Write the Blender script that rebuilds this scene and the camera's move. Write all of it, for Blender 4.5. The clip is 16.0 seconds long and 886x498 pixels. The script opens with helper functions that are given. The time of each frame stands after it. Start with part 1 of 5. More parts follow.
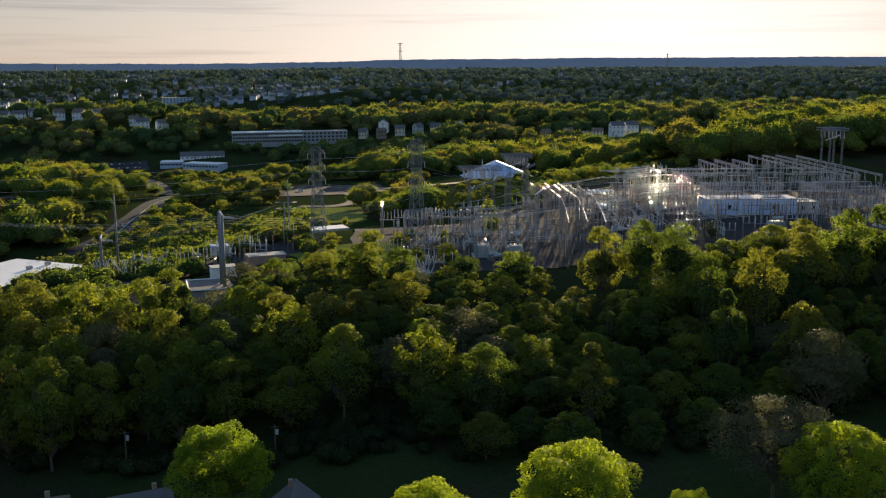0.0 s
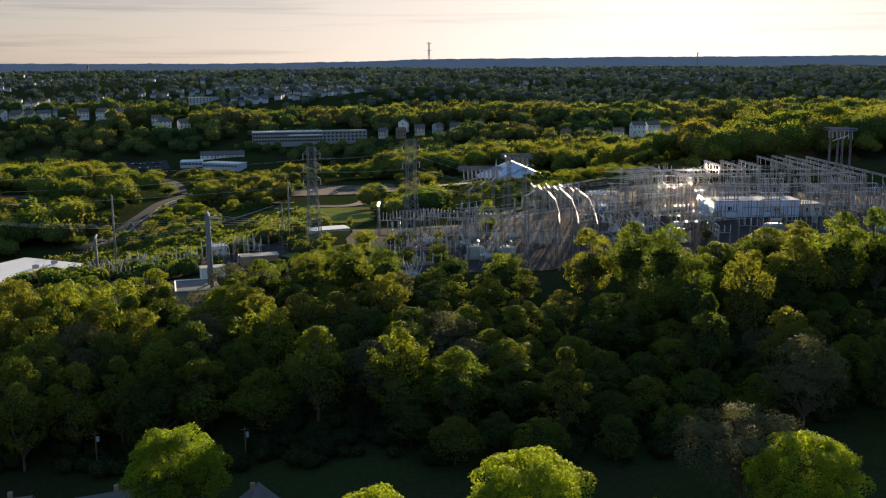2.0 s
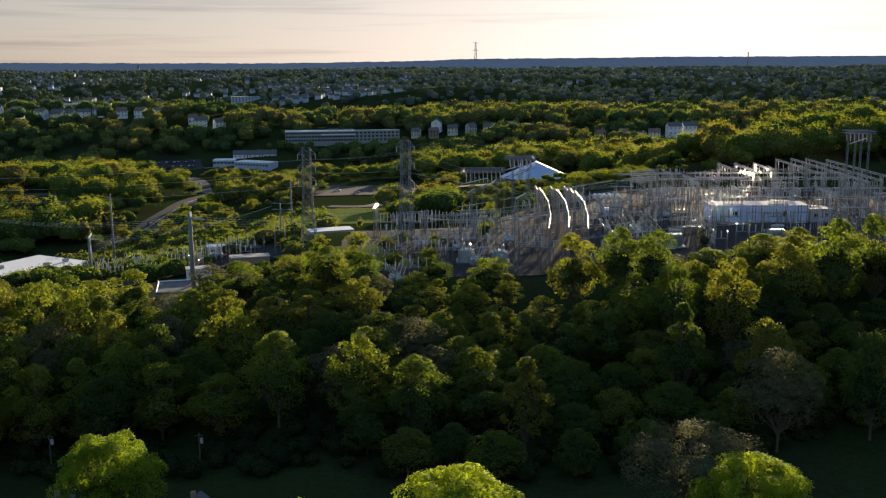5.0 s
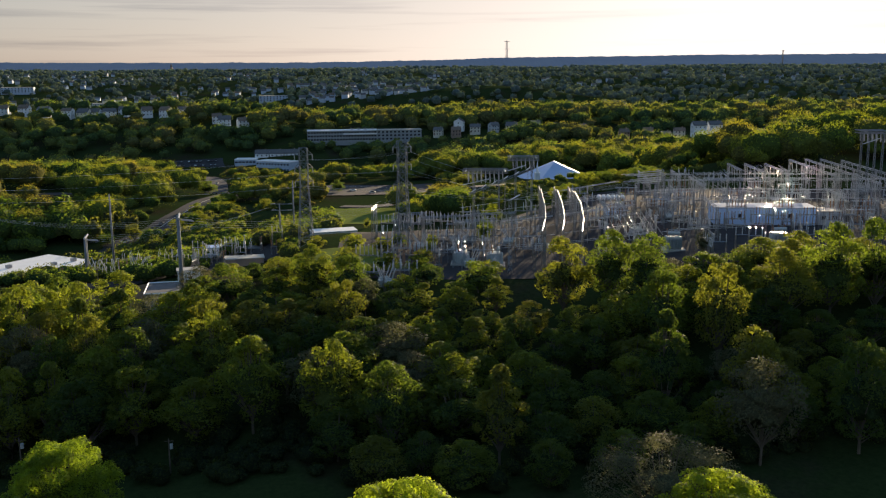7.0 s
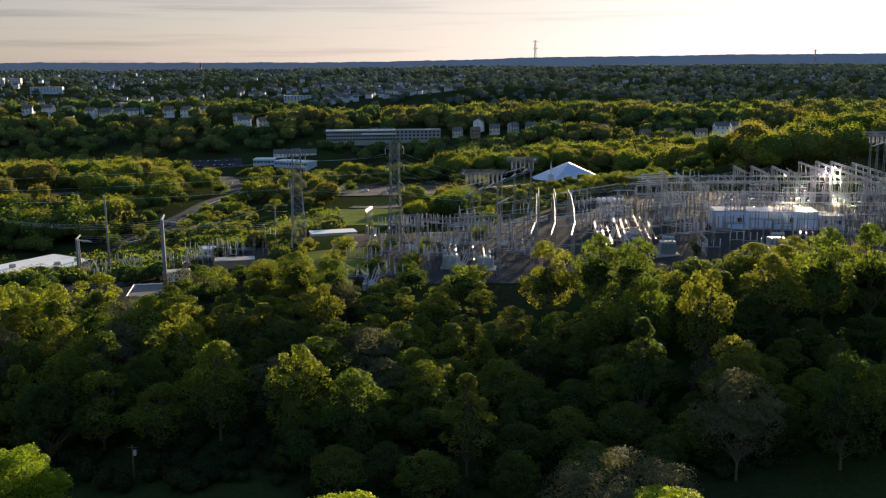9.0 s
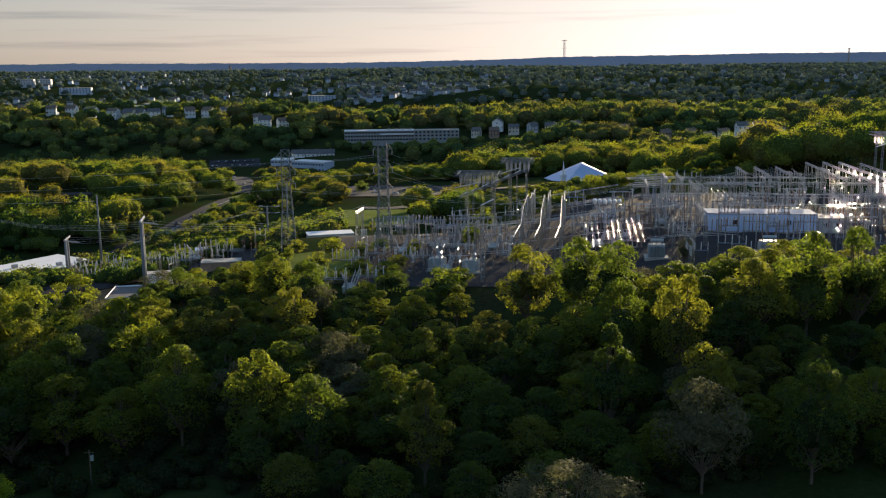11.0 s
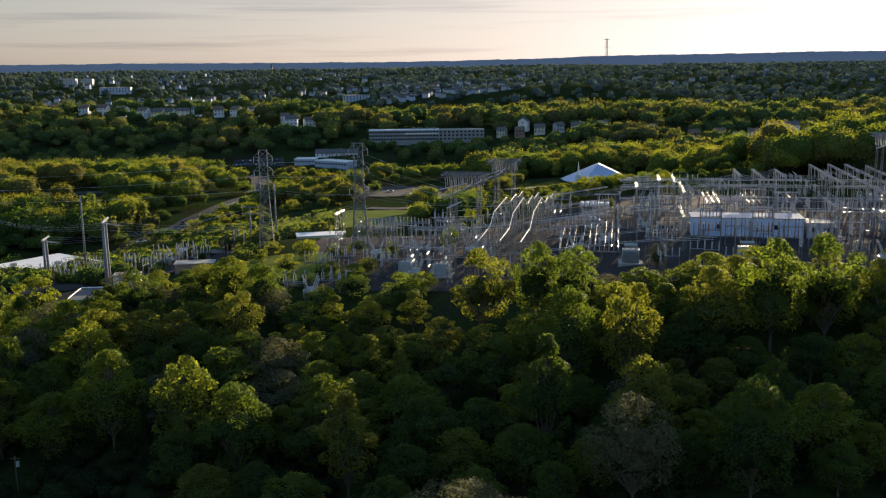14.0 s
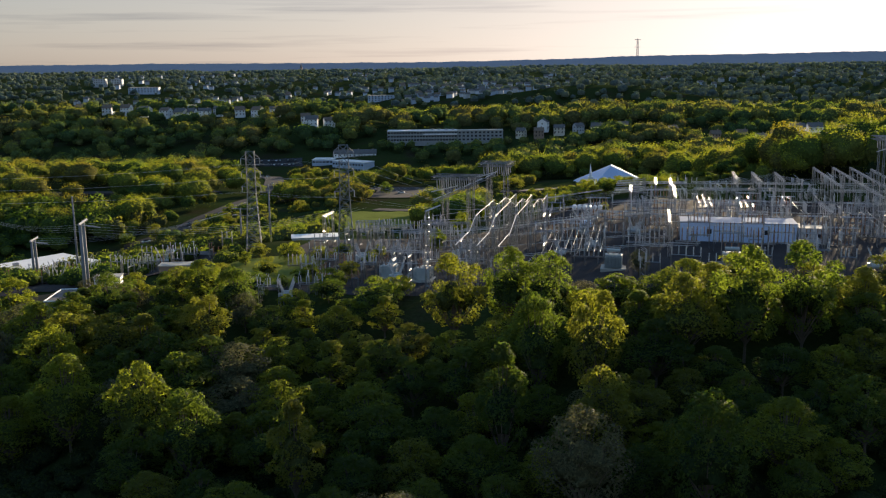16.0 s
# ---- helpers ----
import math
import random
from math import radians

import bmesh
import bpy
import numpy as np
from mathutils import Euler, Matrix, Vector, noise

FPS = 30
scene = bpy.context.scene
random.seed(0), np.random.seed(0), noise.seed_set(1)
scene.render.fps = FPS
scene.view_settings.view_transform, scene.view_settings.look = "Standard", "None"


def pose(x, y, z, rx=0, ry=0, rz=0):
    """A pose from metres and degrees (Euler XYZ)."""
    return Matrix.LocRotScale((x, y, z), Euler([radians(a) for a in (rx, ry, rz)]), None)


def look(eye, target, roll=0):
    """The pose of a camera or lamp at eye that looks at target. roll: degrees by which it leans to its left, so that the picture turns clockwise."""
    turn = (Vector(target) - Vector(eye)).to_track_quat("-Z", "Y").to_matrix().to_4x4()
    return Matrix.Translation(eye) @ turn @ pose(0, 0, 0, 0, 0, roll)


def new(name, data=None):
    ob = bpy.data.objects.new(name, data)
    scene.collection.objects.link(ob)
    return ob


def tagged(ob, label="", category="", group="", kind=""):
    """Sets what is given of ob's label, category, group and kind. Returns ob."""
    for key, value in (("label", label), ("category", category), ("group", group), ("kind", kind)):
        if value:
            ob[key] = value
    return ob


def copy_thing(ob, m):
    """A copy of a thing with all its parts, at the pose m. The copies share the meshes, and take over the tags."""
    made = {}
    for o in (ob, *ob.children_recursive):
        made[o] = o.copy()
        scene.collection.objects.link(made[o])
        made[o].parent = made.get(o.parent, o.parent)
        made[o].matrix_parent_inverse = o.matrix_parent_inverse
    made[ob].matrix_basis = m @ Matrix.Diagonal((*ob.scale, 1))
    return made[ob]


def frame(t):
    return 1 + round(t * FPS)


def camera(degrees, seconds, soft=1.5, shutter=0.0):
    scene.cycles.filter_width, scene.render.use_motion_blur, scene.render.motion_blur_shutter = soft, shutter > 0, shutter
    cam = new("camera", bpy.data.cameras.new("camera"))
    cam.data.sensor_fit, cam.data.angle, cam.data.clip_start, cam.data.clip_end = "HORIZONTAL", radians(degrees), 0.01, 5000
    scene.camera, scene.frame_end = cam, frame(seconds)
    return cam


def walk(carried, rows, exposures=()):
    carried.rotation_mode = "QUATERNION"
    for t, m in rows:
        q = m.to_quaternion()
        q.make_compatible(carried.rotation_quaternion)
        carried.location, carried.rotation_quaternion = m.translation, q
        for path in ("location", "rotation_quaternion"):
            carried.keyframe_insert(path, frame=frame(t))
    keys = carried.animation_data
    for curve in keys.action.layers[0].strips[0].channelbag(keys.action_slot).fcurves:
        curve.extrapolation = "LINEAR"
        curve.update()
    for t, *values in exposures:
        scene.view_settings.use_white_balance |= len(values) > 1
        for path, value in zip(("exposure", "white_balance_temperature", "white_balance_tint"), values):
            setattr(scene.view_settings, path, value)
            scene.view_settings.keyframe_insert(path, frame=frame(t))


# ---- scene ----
cam = camera(49.9, 16.0, 1.2)
PATH = [
    (0, (-4.096, -7.691, 55.283), (-3.608, -5.789, 54.904), -0.2),
    (0.5, (-1.144, -7.908, 55.299), (-0.672, -6.002, 54.92), -0.2),
    (1, (1.827, -8.07, 55.325), (2.283, -6.16, 54.946), -0.2),
    (1.5, (4.92, -8.037, 55.326), (5.36, -6.123, 54.946), -0.3),
    (2, (7.822, -8.142, 55.372), (8.248, -6.225, 54.992), -0.3),
    (2.5, (10.862, -8.151, 55.411), (11.271, -6.23, 55.03), -0.3),
    (3, (13.884, -7.903, 55.346), (14.278, -5.979, 54.966), -0.3),
    (3.5, (17.021, -7.49, 55.267), (17.397, -5.563, 54.886), -0.3),
    (4, (20.04, -7.077, 55.259), (20.4, -5.146, 54.878), -0.3),
    (6.5, (35.047, -3.79, 55.242), (35.321, -1.846, 54.861), -0.3),
    (7, (38.002, -3.072, 55.311), (38.26, -1.126, 54.929), -0.4),
    (7.5, (40.976, -2.308, 55.345), (41.218, -0.36, 54.963), -0.4),
    (8, (43.982, -1.533, 55.416), (44.208, 0.417, 55.034), -0.4),
    (8.5, (47.039, -0.584, 55.438), (47.25, 1.368, 55.055), -0.4),
    (9, (50.071, 0.218, 55.35), (50.267, 2.171, 54.968), -0.4),
    (11.5, (66.956, 4.365, 55.056), (67.072, 6.325, 54.674), -0.6),
    (12, (70.458, 5.189, 55.011), (70.559, 7.149, 54.629), -0.6),
    (12.5, (73.991, 6.108, 54.934), (74.075, 8.069, 54.552), -0.7),
    (13, (77.476, 7.116, 54.864), (77.546, 9.078, 54.482), -0.7),
    (13.5, (81.025, 8.051, 54.816), (81.078, 10.013, 54.434), -0.7),
    (14, (84.396, 8.959, 54.8), (84.434, 10.921, 54.418), -0.7),
    (14.5, (87.933, 9.828, 54.842), (87.953, 11.791, 54.46), -0.7),
    (15, (91.258, 10.757, 54.861), (91.263, 12.72, 54.479), -0.7),
    (15.5, (94.684, 11.714, 54.913), (94.673, 13.678, 54.532), -0.7),
    (16, (98.063, 12.932, 54.863), (98.035, 14.895, 54.482), -0.7),
]
walk(cam, [(t, look(eye, target, roll)) for t, eye, target, roll in PATH], ((0.0, 1.06, 6200, 20), (16.0, 1.18, 6050, 20)))

# ---------------- sky and sun ----------------
SUN_AZ, SUN_EL = 26.6, 9.0
world = bpy.data.worlds.new("evening_sky")
scene.world = world
world.use_nodes = True
wn, wl = world.node_tree.nodes, world.node_tree.links
wn.clear()
sky = wn.new("ShaderNodeTexSky")
sky.sky_type, sky.sun_disc = "NISHITA", False
sky.sun_elevation, sky.sun_rotation = radians(SUN_EL), radians(SUN_AZ)
sky.air_density, sky.dust_density, sky.ozone_density = 1.0, 0.8, 1.5
wbg = wn.new("ShaderNodeBackground")
wbg.inputs["Strength"].default_value = 0.092
wout = wn.new("ShaderNodeOutputWorld")
# a veil of evening haze greys the low sky, with faint streaks of cloud low over the horizon
veil = wn.new("ShaderNodeHueSaturation")
wdir = wn.new("ShaderNodeTexCoord")
wsep = wn.new("ShaderNodeSeparateXYZ")
wl.new(wdir.outputs["Generated"], wsep.inputs[0])
wlow = wn.new("ShaderNodeMapRange")
wlow.interpolation_type = "SMOOTHSTEP"
wlow.inputs["From Min"].default_value, wlow.inputs["From Max"].default_value = 0.0, 0.45
wlow.inputs["To Min"].default_value, wlow.inputs["To Max"].default_value = 0.74, 1.25
wl.new(wsep.outputs["Z"], wlow.inputs["Value"])
wl.new(wlow.outputs[0], veil.inputs["Saturation"])
# the sky overhead, out of view, is brightened as added fill for shadows
wtop = wn.new("ShaderNodeMapRange")
wtop.interpolation_type = "SMOOTHSTEP"
wtop.inputs["From Min"].default_value, wtop.inputs["From Max"].default_value = 0.12, 0.6
wtop.inputs["To Min"].default_value, wtop.inputs["To Max"].default_value = 1.0, 2.6
wl.new(wsep.outputs["Z"], wtop.inputs["Value"])
wl.new(wtop.outputs[0], veil.inputs["Value"])
wl.new(sky.outputs[0], veil.inputs["Color"])
wco = wn.new("ShaderNodeTexCoord")
wmap = wn.new("ShaderNodeMapping")
wmap.inputs["Scale"].default_value = (3.2, 3.2, 95.0)
wl.new(wco.outputs["Generated"], wmap.inputs["Vector"])
wnoise = wn.new("ShaderNodeTexNoise")
wnoise.inputs["Scale"].default_value, wnoise.inputs["Detail"].default_value, wnoise.inputs["Roughness"].default_value = 1.1, 5.0, 0.55
wl.new(wmap.outputs[0], wnoise.inputs["Vector"])
wramp = wn.new("ShaderNodeValToRGB")
wramp.color_ramp.elements[0].position, wramp.color_ramp.elements[0].color = 0.52, (1, 1, 1, 1)
wramp.color_ramp.elements[1].position, wramp.color_ramp.elements[1].color = 0.74, (0.58, 0.60, 0.68, 1)
wl.new(wnoise.outputs["Fac"], wramp.inputs["Fac"])
wmix = wn.new("ShaderNodeMix")
wmix.data_type, wmix.blend_type = "RGBA", "MULTIPLY"
wmix.inputs[0].default_value = 1.0
even = wn.new("ShaderNodeGamma")
even.inputs["Gamma"].default_value = 0.80
wl.new(veil.outputs[0], even.inputs["Color"])
wl.new(even.outputs[0], wmix.inputs[6])
wl.new(wramp.outputs[0], wmix.inputs[7])
# thick haze evens out the bright sky round the sun
soft_k = wn.new("ShaderNodeVectorMath")
soft_k.operation = "MULTIPLY_ADD"
soft_k.inputs[1].default_value, soft_k.inputs[2].default_value = (0.12, 0.126, 0.14), (1, 1, 1)
soft_d = wn.new("ShaderNodeVectorMath")
soft_d.operation = "DIVIDE"
wl.new(wmix.outputs[2], soft_k.inputs[0])
wl.new(wmix.outputs[2], soft_d.inputs[0])
wl.new(soft_k.outputs[0], soft_d.inputs[1])
wl.new(soft_d.outputs[0], wbg.inputs["Color"])
wl.new(wbg.outputs[0], wout.inputs["Surface"])

sun = new("sun", bpy.data.lights.new("sun", "SUN"))
sun.data.energy, sun.data.angle, sun.data.color = 4.8, radians(0.6), (1.0, 0.80, 0.46)
az, el = radians(SUN_AZ), radians(SUN_EL)
sun.matrix_world = look((math.sin(az) * math.cos(el) * 300, math.cos(az) * math.cos(el) * 300, math.sin(el) * 300), (0, 0, 0))
scene.view_settings.exposure = 0.0


# ---------------- materials ----------------
class Mat:
    """A small builder of node materials."""

    def __init__(self, name):
        self.m = bpy.data.materials.new(name)
        self.m.use_nodes = True
        self.n, self.l = self.m.node_tree.nodes, self.m.node_tree.links
        self.b = self.n["Principled BSDF"]

    def node(self, kind, **inputs):
        nd = self.n.new(kind)
        for key, value in inputs.items():
            nd.inputs[key].default_value = value
        return nd

    def noise(self, scale, detail=4.0, rough=0.6, vec=None):
        nd = self.node("ShaderNodeTexNoise", Scale=scale, Detail=detail, Roughness=rough)
        if vec is None:
            vec = self.node("ShaderNodeTexCoord").outputs["Object"]
        self.l.new(vec, nd.inputs["Vector"])
        return nd.outputs["Fac"]

    def position(self):
        return self.node("ShaderNodeNewGeometry").outputs["Position"]

    def ramp(self, fac, stops):
        nd = self.node("ShaderNodeValToRGB")
        e = nd.color_ramp.elements
        while len(e) < len(stops):
            e.new(0.5)
        for el_, (p, c) in zip(e, stops):
            el_.position, el_.color = p, (*c, 1)
        self.l.new(fac, nd.inputs["Fac"])
        return nd.outputs["Color"]

    def mix(self, fac, a, b, mode="MIX"):
        nd = self.n.new("ShaderNodeMix")
        nd.data_type, nd.blend_type = "RGBA", mode
        for sock, v in ((nd.inputs[0], fac), (nd.inputs[6], a), (nd.inputs[7], b)):
            if isinstance(v, (int, float)):
                sock.default_value = v
            elif isinstance(v, tuple):
                sock.default_value = (*v, 1)
            else:
                self.l.new(v, sock)
        return nd.outputs[2]

    def bump(self, fac, strength=0.4, distance=0.05):
        nd = self.node("ShaderNodeBump", Strength=strength, Distance=distance)
        self.l.new(fac, nd.inputs["Height"])
        self.l.new(nd.outputs[0], self.b.inputs["Normal"])

    def base(self, sock):
        if isinstance(sock, tuple):
            self.b.inputs["Base Color"].default_value = (*sock, 1)
        else:
            self.l.new(sock, self.b.inputs["Base Color"])
        return self

    def gloss(self, rough, metal=0.0):
        self.b.inputs["Roughness"].default_value = rough
        self.b.inputs["Metallic"].default_value = metal
        return self


def tone_of(k, shared):
    """A number for each tree: its own random one, or the tone kept with the joined woods."""
    if shared:
        nd = k.n.new("ShaderNodeAttribute")
        nd.attribute_name = "tone"
        return nd.outputs["Fac"]
    return k.node("ShaderNodeObjectInfo").outputs["Random"]


def palette(k, tone, cols, gain=(1.0, 1.0, 1.0)):
    return k.ramp(tone, [((i + 0.5) / len(cols), tuple(min(0.9, c * g) for c, g in zip(col, gain))) for i, col in enumerate(cols)])


def foliage(name, cols, share=0.46, shared=False, glow=(6.8, 6.0, 1.0), relief=0.7):
    """Leaves that let light through from behind, and the closed inner boughs that they cover."""
    k = Mat(name + "_leaves")
    tone = tone_of(k, shared)
    isle = k.node("ShaderNodeNewGeometry").outputs["Random Per Island"]
    lift = k.ramp(isle, [(0.0, (0.72, 0.74, 0.74)), (1.0, (1.25, 1.22, 1.15))])
    k.base(k.mix(1.0, palette(k, tone, cols), lift, "MULTIPLY")).gloss(0.7)
    k.b.inputs["Specular IOR Level"].default_value = 0.05
    tr = k.n.new("ShaderNodeBsdfTranslucent")
    k.l.new(k.mix(1.0, palette(k, tone, cols, glow), k.ramp(isle, [(0.0, (0.8, 0.8, 0.8)), (1.0, (1.0, 1.0, 1.0))]), "MULTIPLY"), tr.inputs["Color"])
    ms = k.n.new("ShaderNodeMixShader")
    ms.inputs[0].default_value = share
    k.l.new(k.b.outputs[0], ms.inputs[1])
    k.l.new(tr.outputs[0], ms.inputs[2])
    k.l.new(ms.outputs[0], k.n["Material Output"].inputs["Surface"])
    b = Mat(name + "_boughs")
    fine = b.noise(relief, 4, 0.65, b.position())
    mott = b.ramp(fine, [(0.30, (0.55, 0.58, 0.60)), (0.70, (1.45, 1.40, 1.20))])
    b.base(b.mix(1.0, palette(b, tone_of(b, shared), cols), mott, "MULTIPLY")).gloss(1.0)
    b.b.inputs["Specular IOR Level"].default_value = 0.0
    b.bump(fine, 1.0, 1.1 / relief)
    return k.m, b.m


M_LEAF = foliage("spring", ((0.032, 0.054, 0.026), (0.052, 0.078, 0.028), (0.074, 0.096, 0.028), (0.066, 0.080, 0.032)), 0.46, relief=1.6)
M_LEAF_NEAR = foliage("bright_maple", ((0.070, 0.110, 0.022), (0.096, 0.136, 0.024)), 0.48, relief=2.2)
M_LEAF_DRY = foliage("thin_budding", ((0.066, 0.076, 0.050), (0.086, 0.090, 0.056)), 0.33, glow=(3.0, 2.8, 1.8), relief=2.2)
M_LEAF_VALLEY = foliage("valley", ((0.042, 0.070, 0.022), (0.066, 0.096, 0.025), (0.104, 0.124, 0.026), (0.076, 0.096, 0.028), (0.090, 0.092, 0.032)), 0.40, True)
# the far palette has a little blue mixed in for distance haze
M_LEAF_FAR = foliage("distant", ((0.046, 0.078, 0.036), (0.066, 0.096, 0.038), (0.096, 0.118, 0.040), (0.088, 0.094, 0.044)), 0.38, True, relief=0.4)
# aerial haze over the town is put into these leaf colours as blue
M_LEAF_TOWN = foliage("town_haze_tint", ((0.084, 0.116, 0.128), (0.108, 0.138, 0.124), (0.126, 0.148, 0.098)), 0.30, True, (3.8, 3.8, 1.6), 0.25)
M_LEAF_LOW = foliage("low_shrub", ((0.034, 0.060, 0.022), (0.062, 0.090, 0.026), (0.060, 0.070, 0.034)), 0.40, True, relief=1.4)
# shade beneath the trees is put into this darker leaf colour
M_LEAF_SHADE = foliage("shaded_undergrowth", ((0.018, 0.028, 0.016), (0.030, 0.042, 0.020)), 0.3, True, relief=1.4)


def plain(name, col, rough=0.7, metal=0.0, vary=0.25, scale=0.6, fine=8.0):
    """A surface with stains at a large and grain at a small scale."""
    k = Mat(name)
    p = k.position()
    big = k.noise(scale, 5, 0.65, p)
    small = k.noise(fine, 3, 0.6, p)
    lo = tuple(max(0.0, c * (1 - vary)) for c in col)
    hi = tuple(min(1.0, c * (1 + vary)) for c in col)
    c1 = k.ramp(big, [(0.3, lo), (0.7, hi)])
    k.base(k.mix(0.35, c1, k.ramp(small, [(0.25, lo), (0.75, hi)])))
    k.gloss(rough, metal)
    k.bump(small, 0.25, 0.02)
    return k.m


M_BARK = plain("grey_bark", (0.10, 0.08, 0.06), 0.9, vary=0.35, fine=14)
M_STEEL = plain("galvanised_steel", (0.27, 0.28, 0.31), 0.32, 0.85, vary=0.15, fine=5)
# dark copy of the steel, with the shade of its backlit side in the colour
M_STEEL_SHADED = plain("backlit_dull_steel", (0.15, 0.165, 0.19), 0.75, 0.1, vary=0.2, fine=5)
M_ALU = plain("aluminium_tube", (0.56, 0.58, 0.62), 0.40, 1.0, vary=0.08, fine=5)
M_PORC = plain("grey_porcelain", (0.44, 0.44, 0.46), 0.19, 0.0, vary=0.1)
M_BROWNPORC = plain("brown_porcelain", (0.22, 0.12, 0.075), 0.14, 0.0, vary=0.15)
M_GREYPAINT = plain("grey_equipment_paint", (0.34, 0.38, 0.40), 0.5, 0.0, vary=0.15)
M_WHITEWALL = plain("white_painted_siding", (0.72, 0.74, 0.78), 0.6, vary=0.08)
M_WHITEROOF = plain("white_membrane_roof", (0.75, 0.75, 0.76), 0.6, vary=0.10, scale=0.15)
M_BRICK = plain("dull_brick_wall", (0.28, 0.20, 0.16), 0.85, vary=0.2)
M_CREAM = plain("cream_render_wall", (0.55, 0.52, 0.46), 0.8, vary=0.12)
M_GREYWALL = plain("grey_siding", (0.42, 0.45, 0.50), 0.7, vary=0.12)
M_SCHOOL = plain("weathered_grey_panel_wall", (0.27, 0.29, 0.32), 0.8, vary=0.15)
M_SHINGLE = plain("dark_shingles", (0.10, 0.10, 0.11), 0.85, vary=0.25, fine=3)
M_SHINGLE_BROWN = plain("brown_shingles", (0.14, 0.105, 0.085), 0.85, vary=0.25, fine=3)
# on the control building this blue is skylit shade put into the wall colour
M_BLUEWALL = plain("sky_blue_tinted_metal", (0.46, 0.62, 0.90), 0.55, 0.1, vary=0.08)
# white walls, with the blue of haze and skylight put into the colour
M_TOWNWALL = plain("haze_tinted_siding", (0.40, 0.48, 0.62), 0.7, vary=0.1)
# blue roof of the hut; on the hall, skylit shade put into the colour
M_METALROOF = plain("pale_blue_sky_tint_roof", (0.38, 0.48, 0.70), 0.45, 0.3, vary=0.06, scale=0.2)
M_FLATROOF = plain("dull_blue_roof_felt", (0.26, 0.32, 0.44), 0.95, vary=0.15)
M_CONCRETE = plain("weathered_concrete", (0.36, 0.35, 0.33), 0.85, vary=0.15)
M_ASPHALT = plain("worn_asphalt", (0.042, 0.044, 0.052), 0.8, vary=0.2, scale=0.12)
M_GRAVEL = plain("yard_gravel", (0.046, 0.044, 0.048), 1.0, vary=0.35, scale=0.08, fine=2.5)
M_GRAVEL.node_tree.nodes["Principled BSDF"].inputs["Specular IOR Level"].default_value = 0.05
M_ASPHALT.node_tree.nodes["Principled BSDF"].inputs["Specular IOR Level"].default_value = 0.08
M_WIRE = plain("stranded_aluminium_wire", (0.45, 0.46, 0.48), 0.4, 0.8, vary=0.05)
M_GLASS_DARK = Mat("dark_window_glass").base((0.03, 0.035, 0.045)).gloss(0.08).m
M_LINE = plain("white_road_paint", (0.7, 0.7, 0.66), 0.7, vary=0.1)


def ground_material():
    """Grass, leaf litter and bare soil in broad patches."""
    k = Mat("grass_and_soil")
    p = k.position()
    a = k.noise(0.03, 6, 0.65, p)
    b = k.noise(0.9, 5, 0.7, p)
    grass = k.ramp(b, [(0.25, (0.016, 0.026, 0.010)), (0.75, (0.036, 0.052, 0.018))])
    soil = k.ramp(b, [(0.25, (0.022, 0.020, 0.014)), (0.75, (0.046, 0.040, 0.026))])
    k.base(k.mix(k.ramp(a, [(0.5, (0, 0, 0)), (0.68, (1, 1, 1))]), grass, soil)).gloss(1.0)
    k.b.inputs["Specular IOR Level"].default_value = 0.0
    k.bump(b, 0.6, 0.15)
    return k.m


M_GROUND = ground_material()
M_LAWN = plain("mown_grass", (0.140, 0.165, 0.045), 1.0, vary=0.3, scale=0.1, fine=1.5)
M_DIRT = plain("bare_brown_earth", (0.16, 0.105, 0.065), 1.0, vary=0.3, scale=0.2, fine=2.0)
for mm in (M_LAWN, M_DIRT):
    mm.node_tree.nodes["Principled BSDF"].inputs["Specular IOR Level"].default_value = 0.0


# ---------------- building helpers ----------------
def mesh_ob(name, verts, faces, mat, parent=None, label="", smooth=False):
    me = bpy.data.meshes.new(name)
    me.from_pydata(verts, [], faces)
    me.materials.append(mat)
    if smooth:
        me.shade_smooth()
    me.update()
    ob = new(name, me)
    if parent is not None:
        ob.parent = parent
    return tagged(ob, label)


def part(name, bm, mat, parent=None, label="", smooth=False):
    """Links a bmesh as one mesh object under a thing or a part."""
    me = bpy.data.meshes.new(name)
    bm.to_mesh(me)
    bm.free()
    me.materials.append(mat)
    if smooth:
        me.shade_smooth()
    ob = new(name, me)
    if parent is not None:
        ob.parent = parent
    return tagged(ob, label)


def thing(name, label, category, m=None, group="", kind=""):
    ob = new(name)
    ob.empty_display_size = 0.5
    if m is not None:
        ob.matrix_basis = m
    return tagged(ob, label, category, group, kind)


def box(bm, x0, x1, y0, y1, z0, z1, bev=0.0):
    r = bmesh.ops.create_cube(bm, size=1.0, matrix=Matrix.Translation(((x0 + x1) / 2, (y0 + y1) / 2, (z0 + z1) / 2)) @ Matrix.Diagonal((x1 - x0, y1 - y0, z1 - z0, 1)))
    if bev:
        es = list({e for v in r["verts"] for e in v.link_edges})
        bmesh.ops.bevel(bm, geom=es, offset=bev, segments=1, affect="EDGES")


def rod(bm, a, b, r, r2=None, n=6):
    """A bar from a to b."""
    a, b = Vector(a), Vector(b)
    d = b - a
    bmesh.ops.create_cone(bm, cap_ends=True, segments=n, radius1=r, radius2=r if r2 is None else r2, depth=d.length,
                          matrix=Matrix.Translation((a + b) / 2) @ d.to_track_quat("Z", "Y").to_matrix().to_4x4())


def smoothstep(a, b, v):
    t = min(1.0, max(0.0, (v - a) / (b - a)))
    return t * t * (3 - 2 * t)


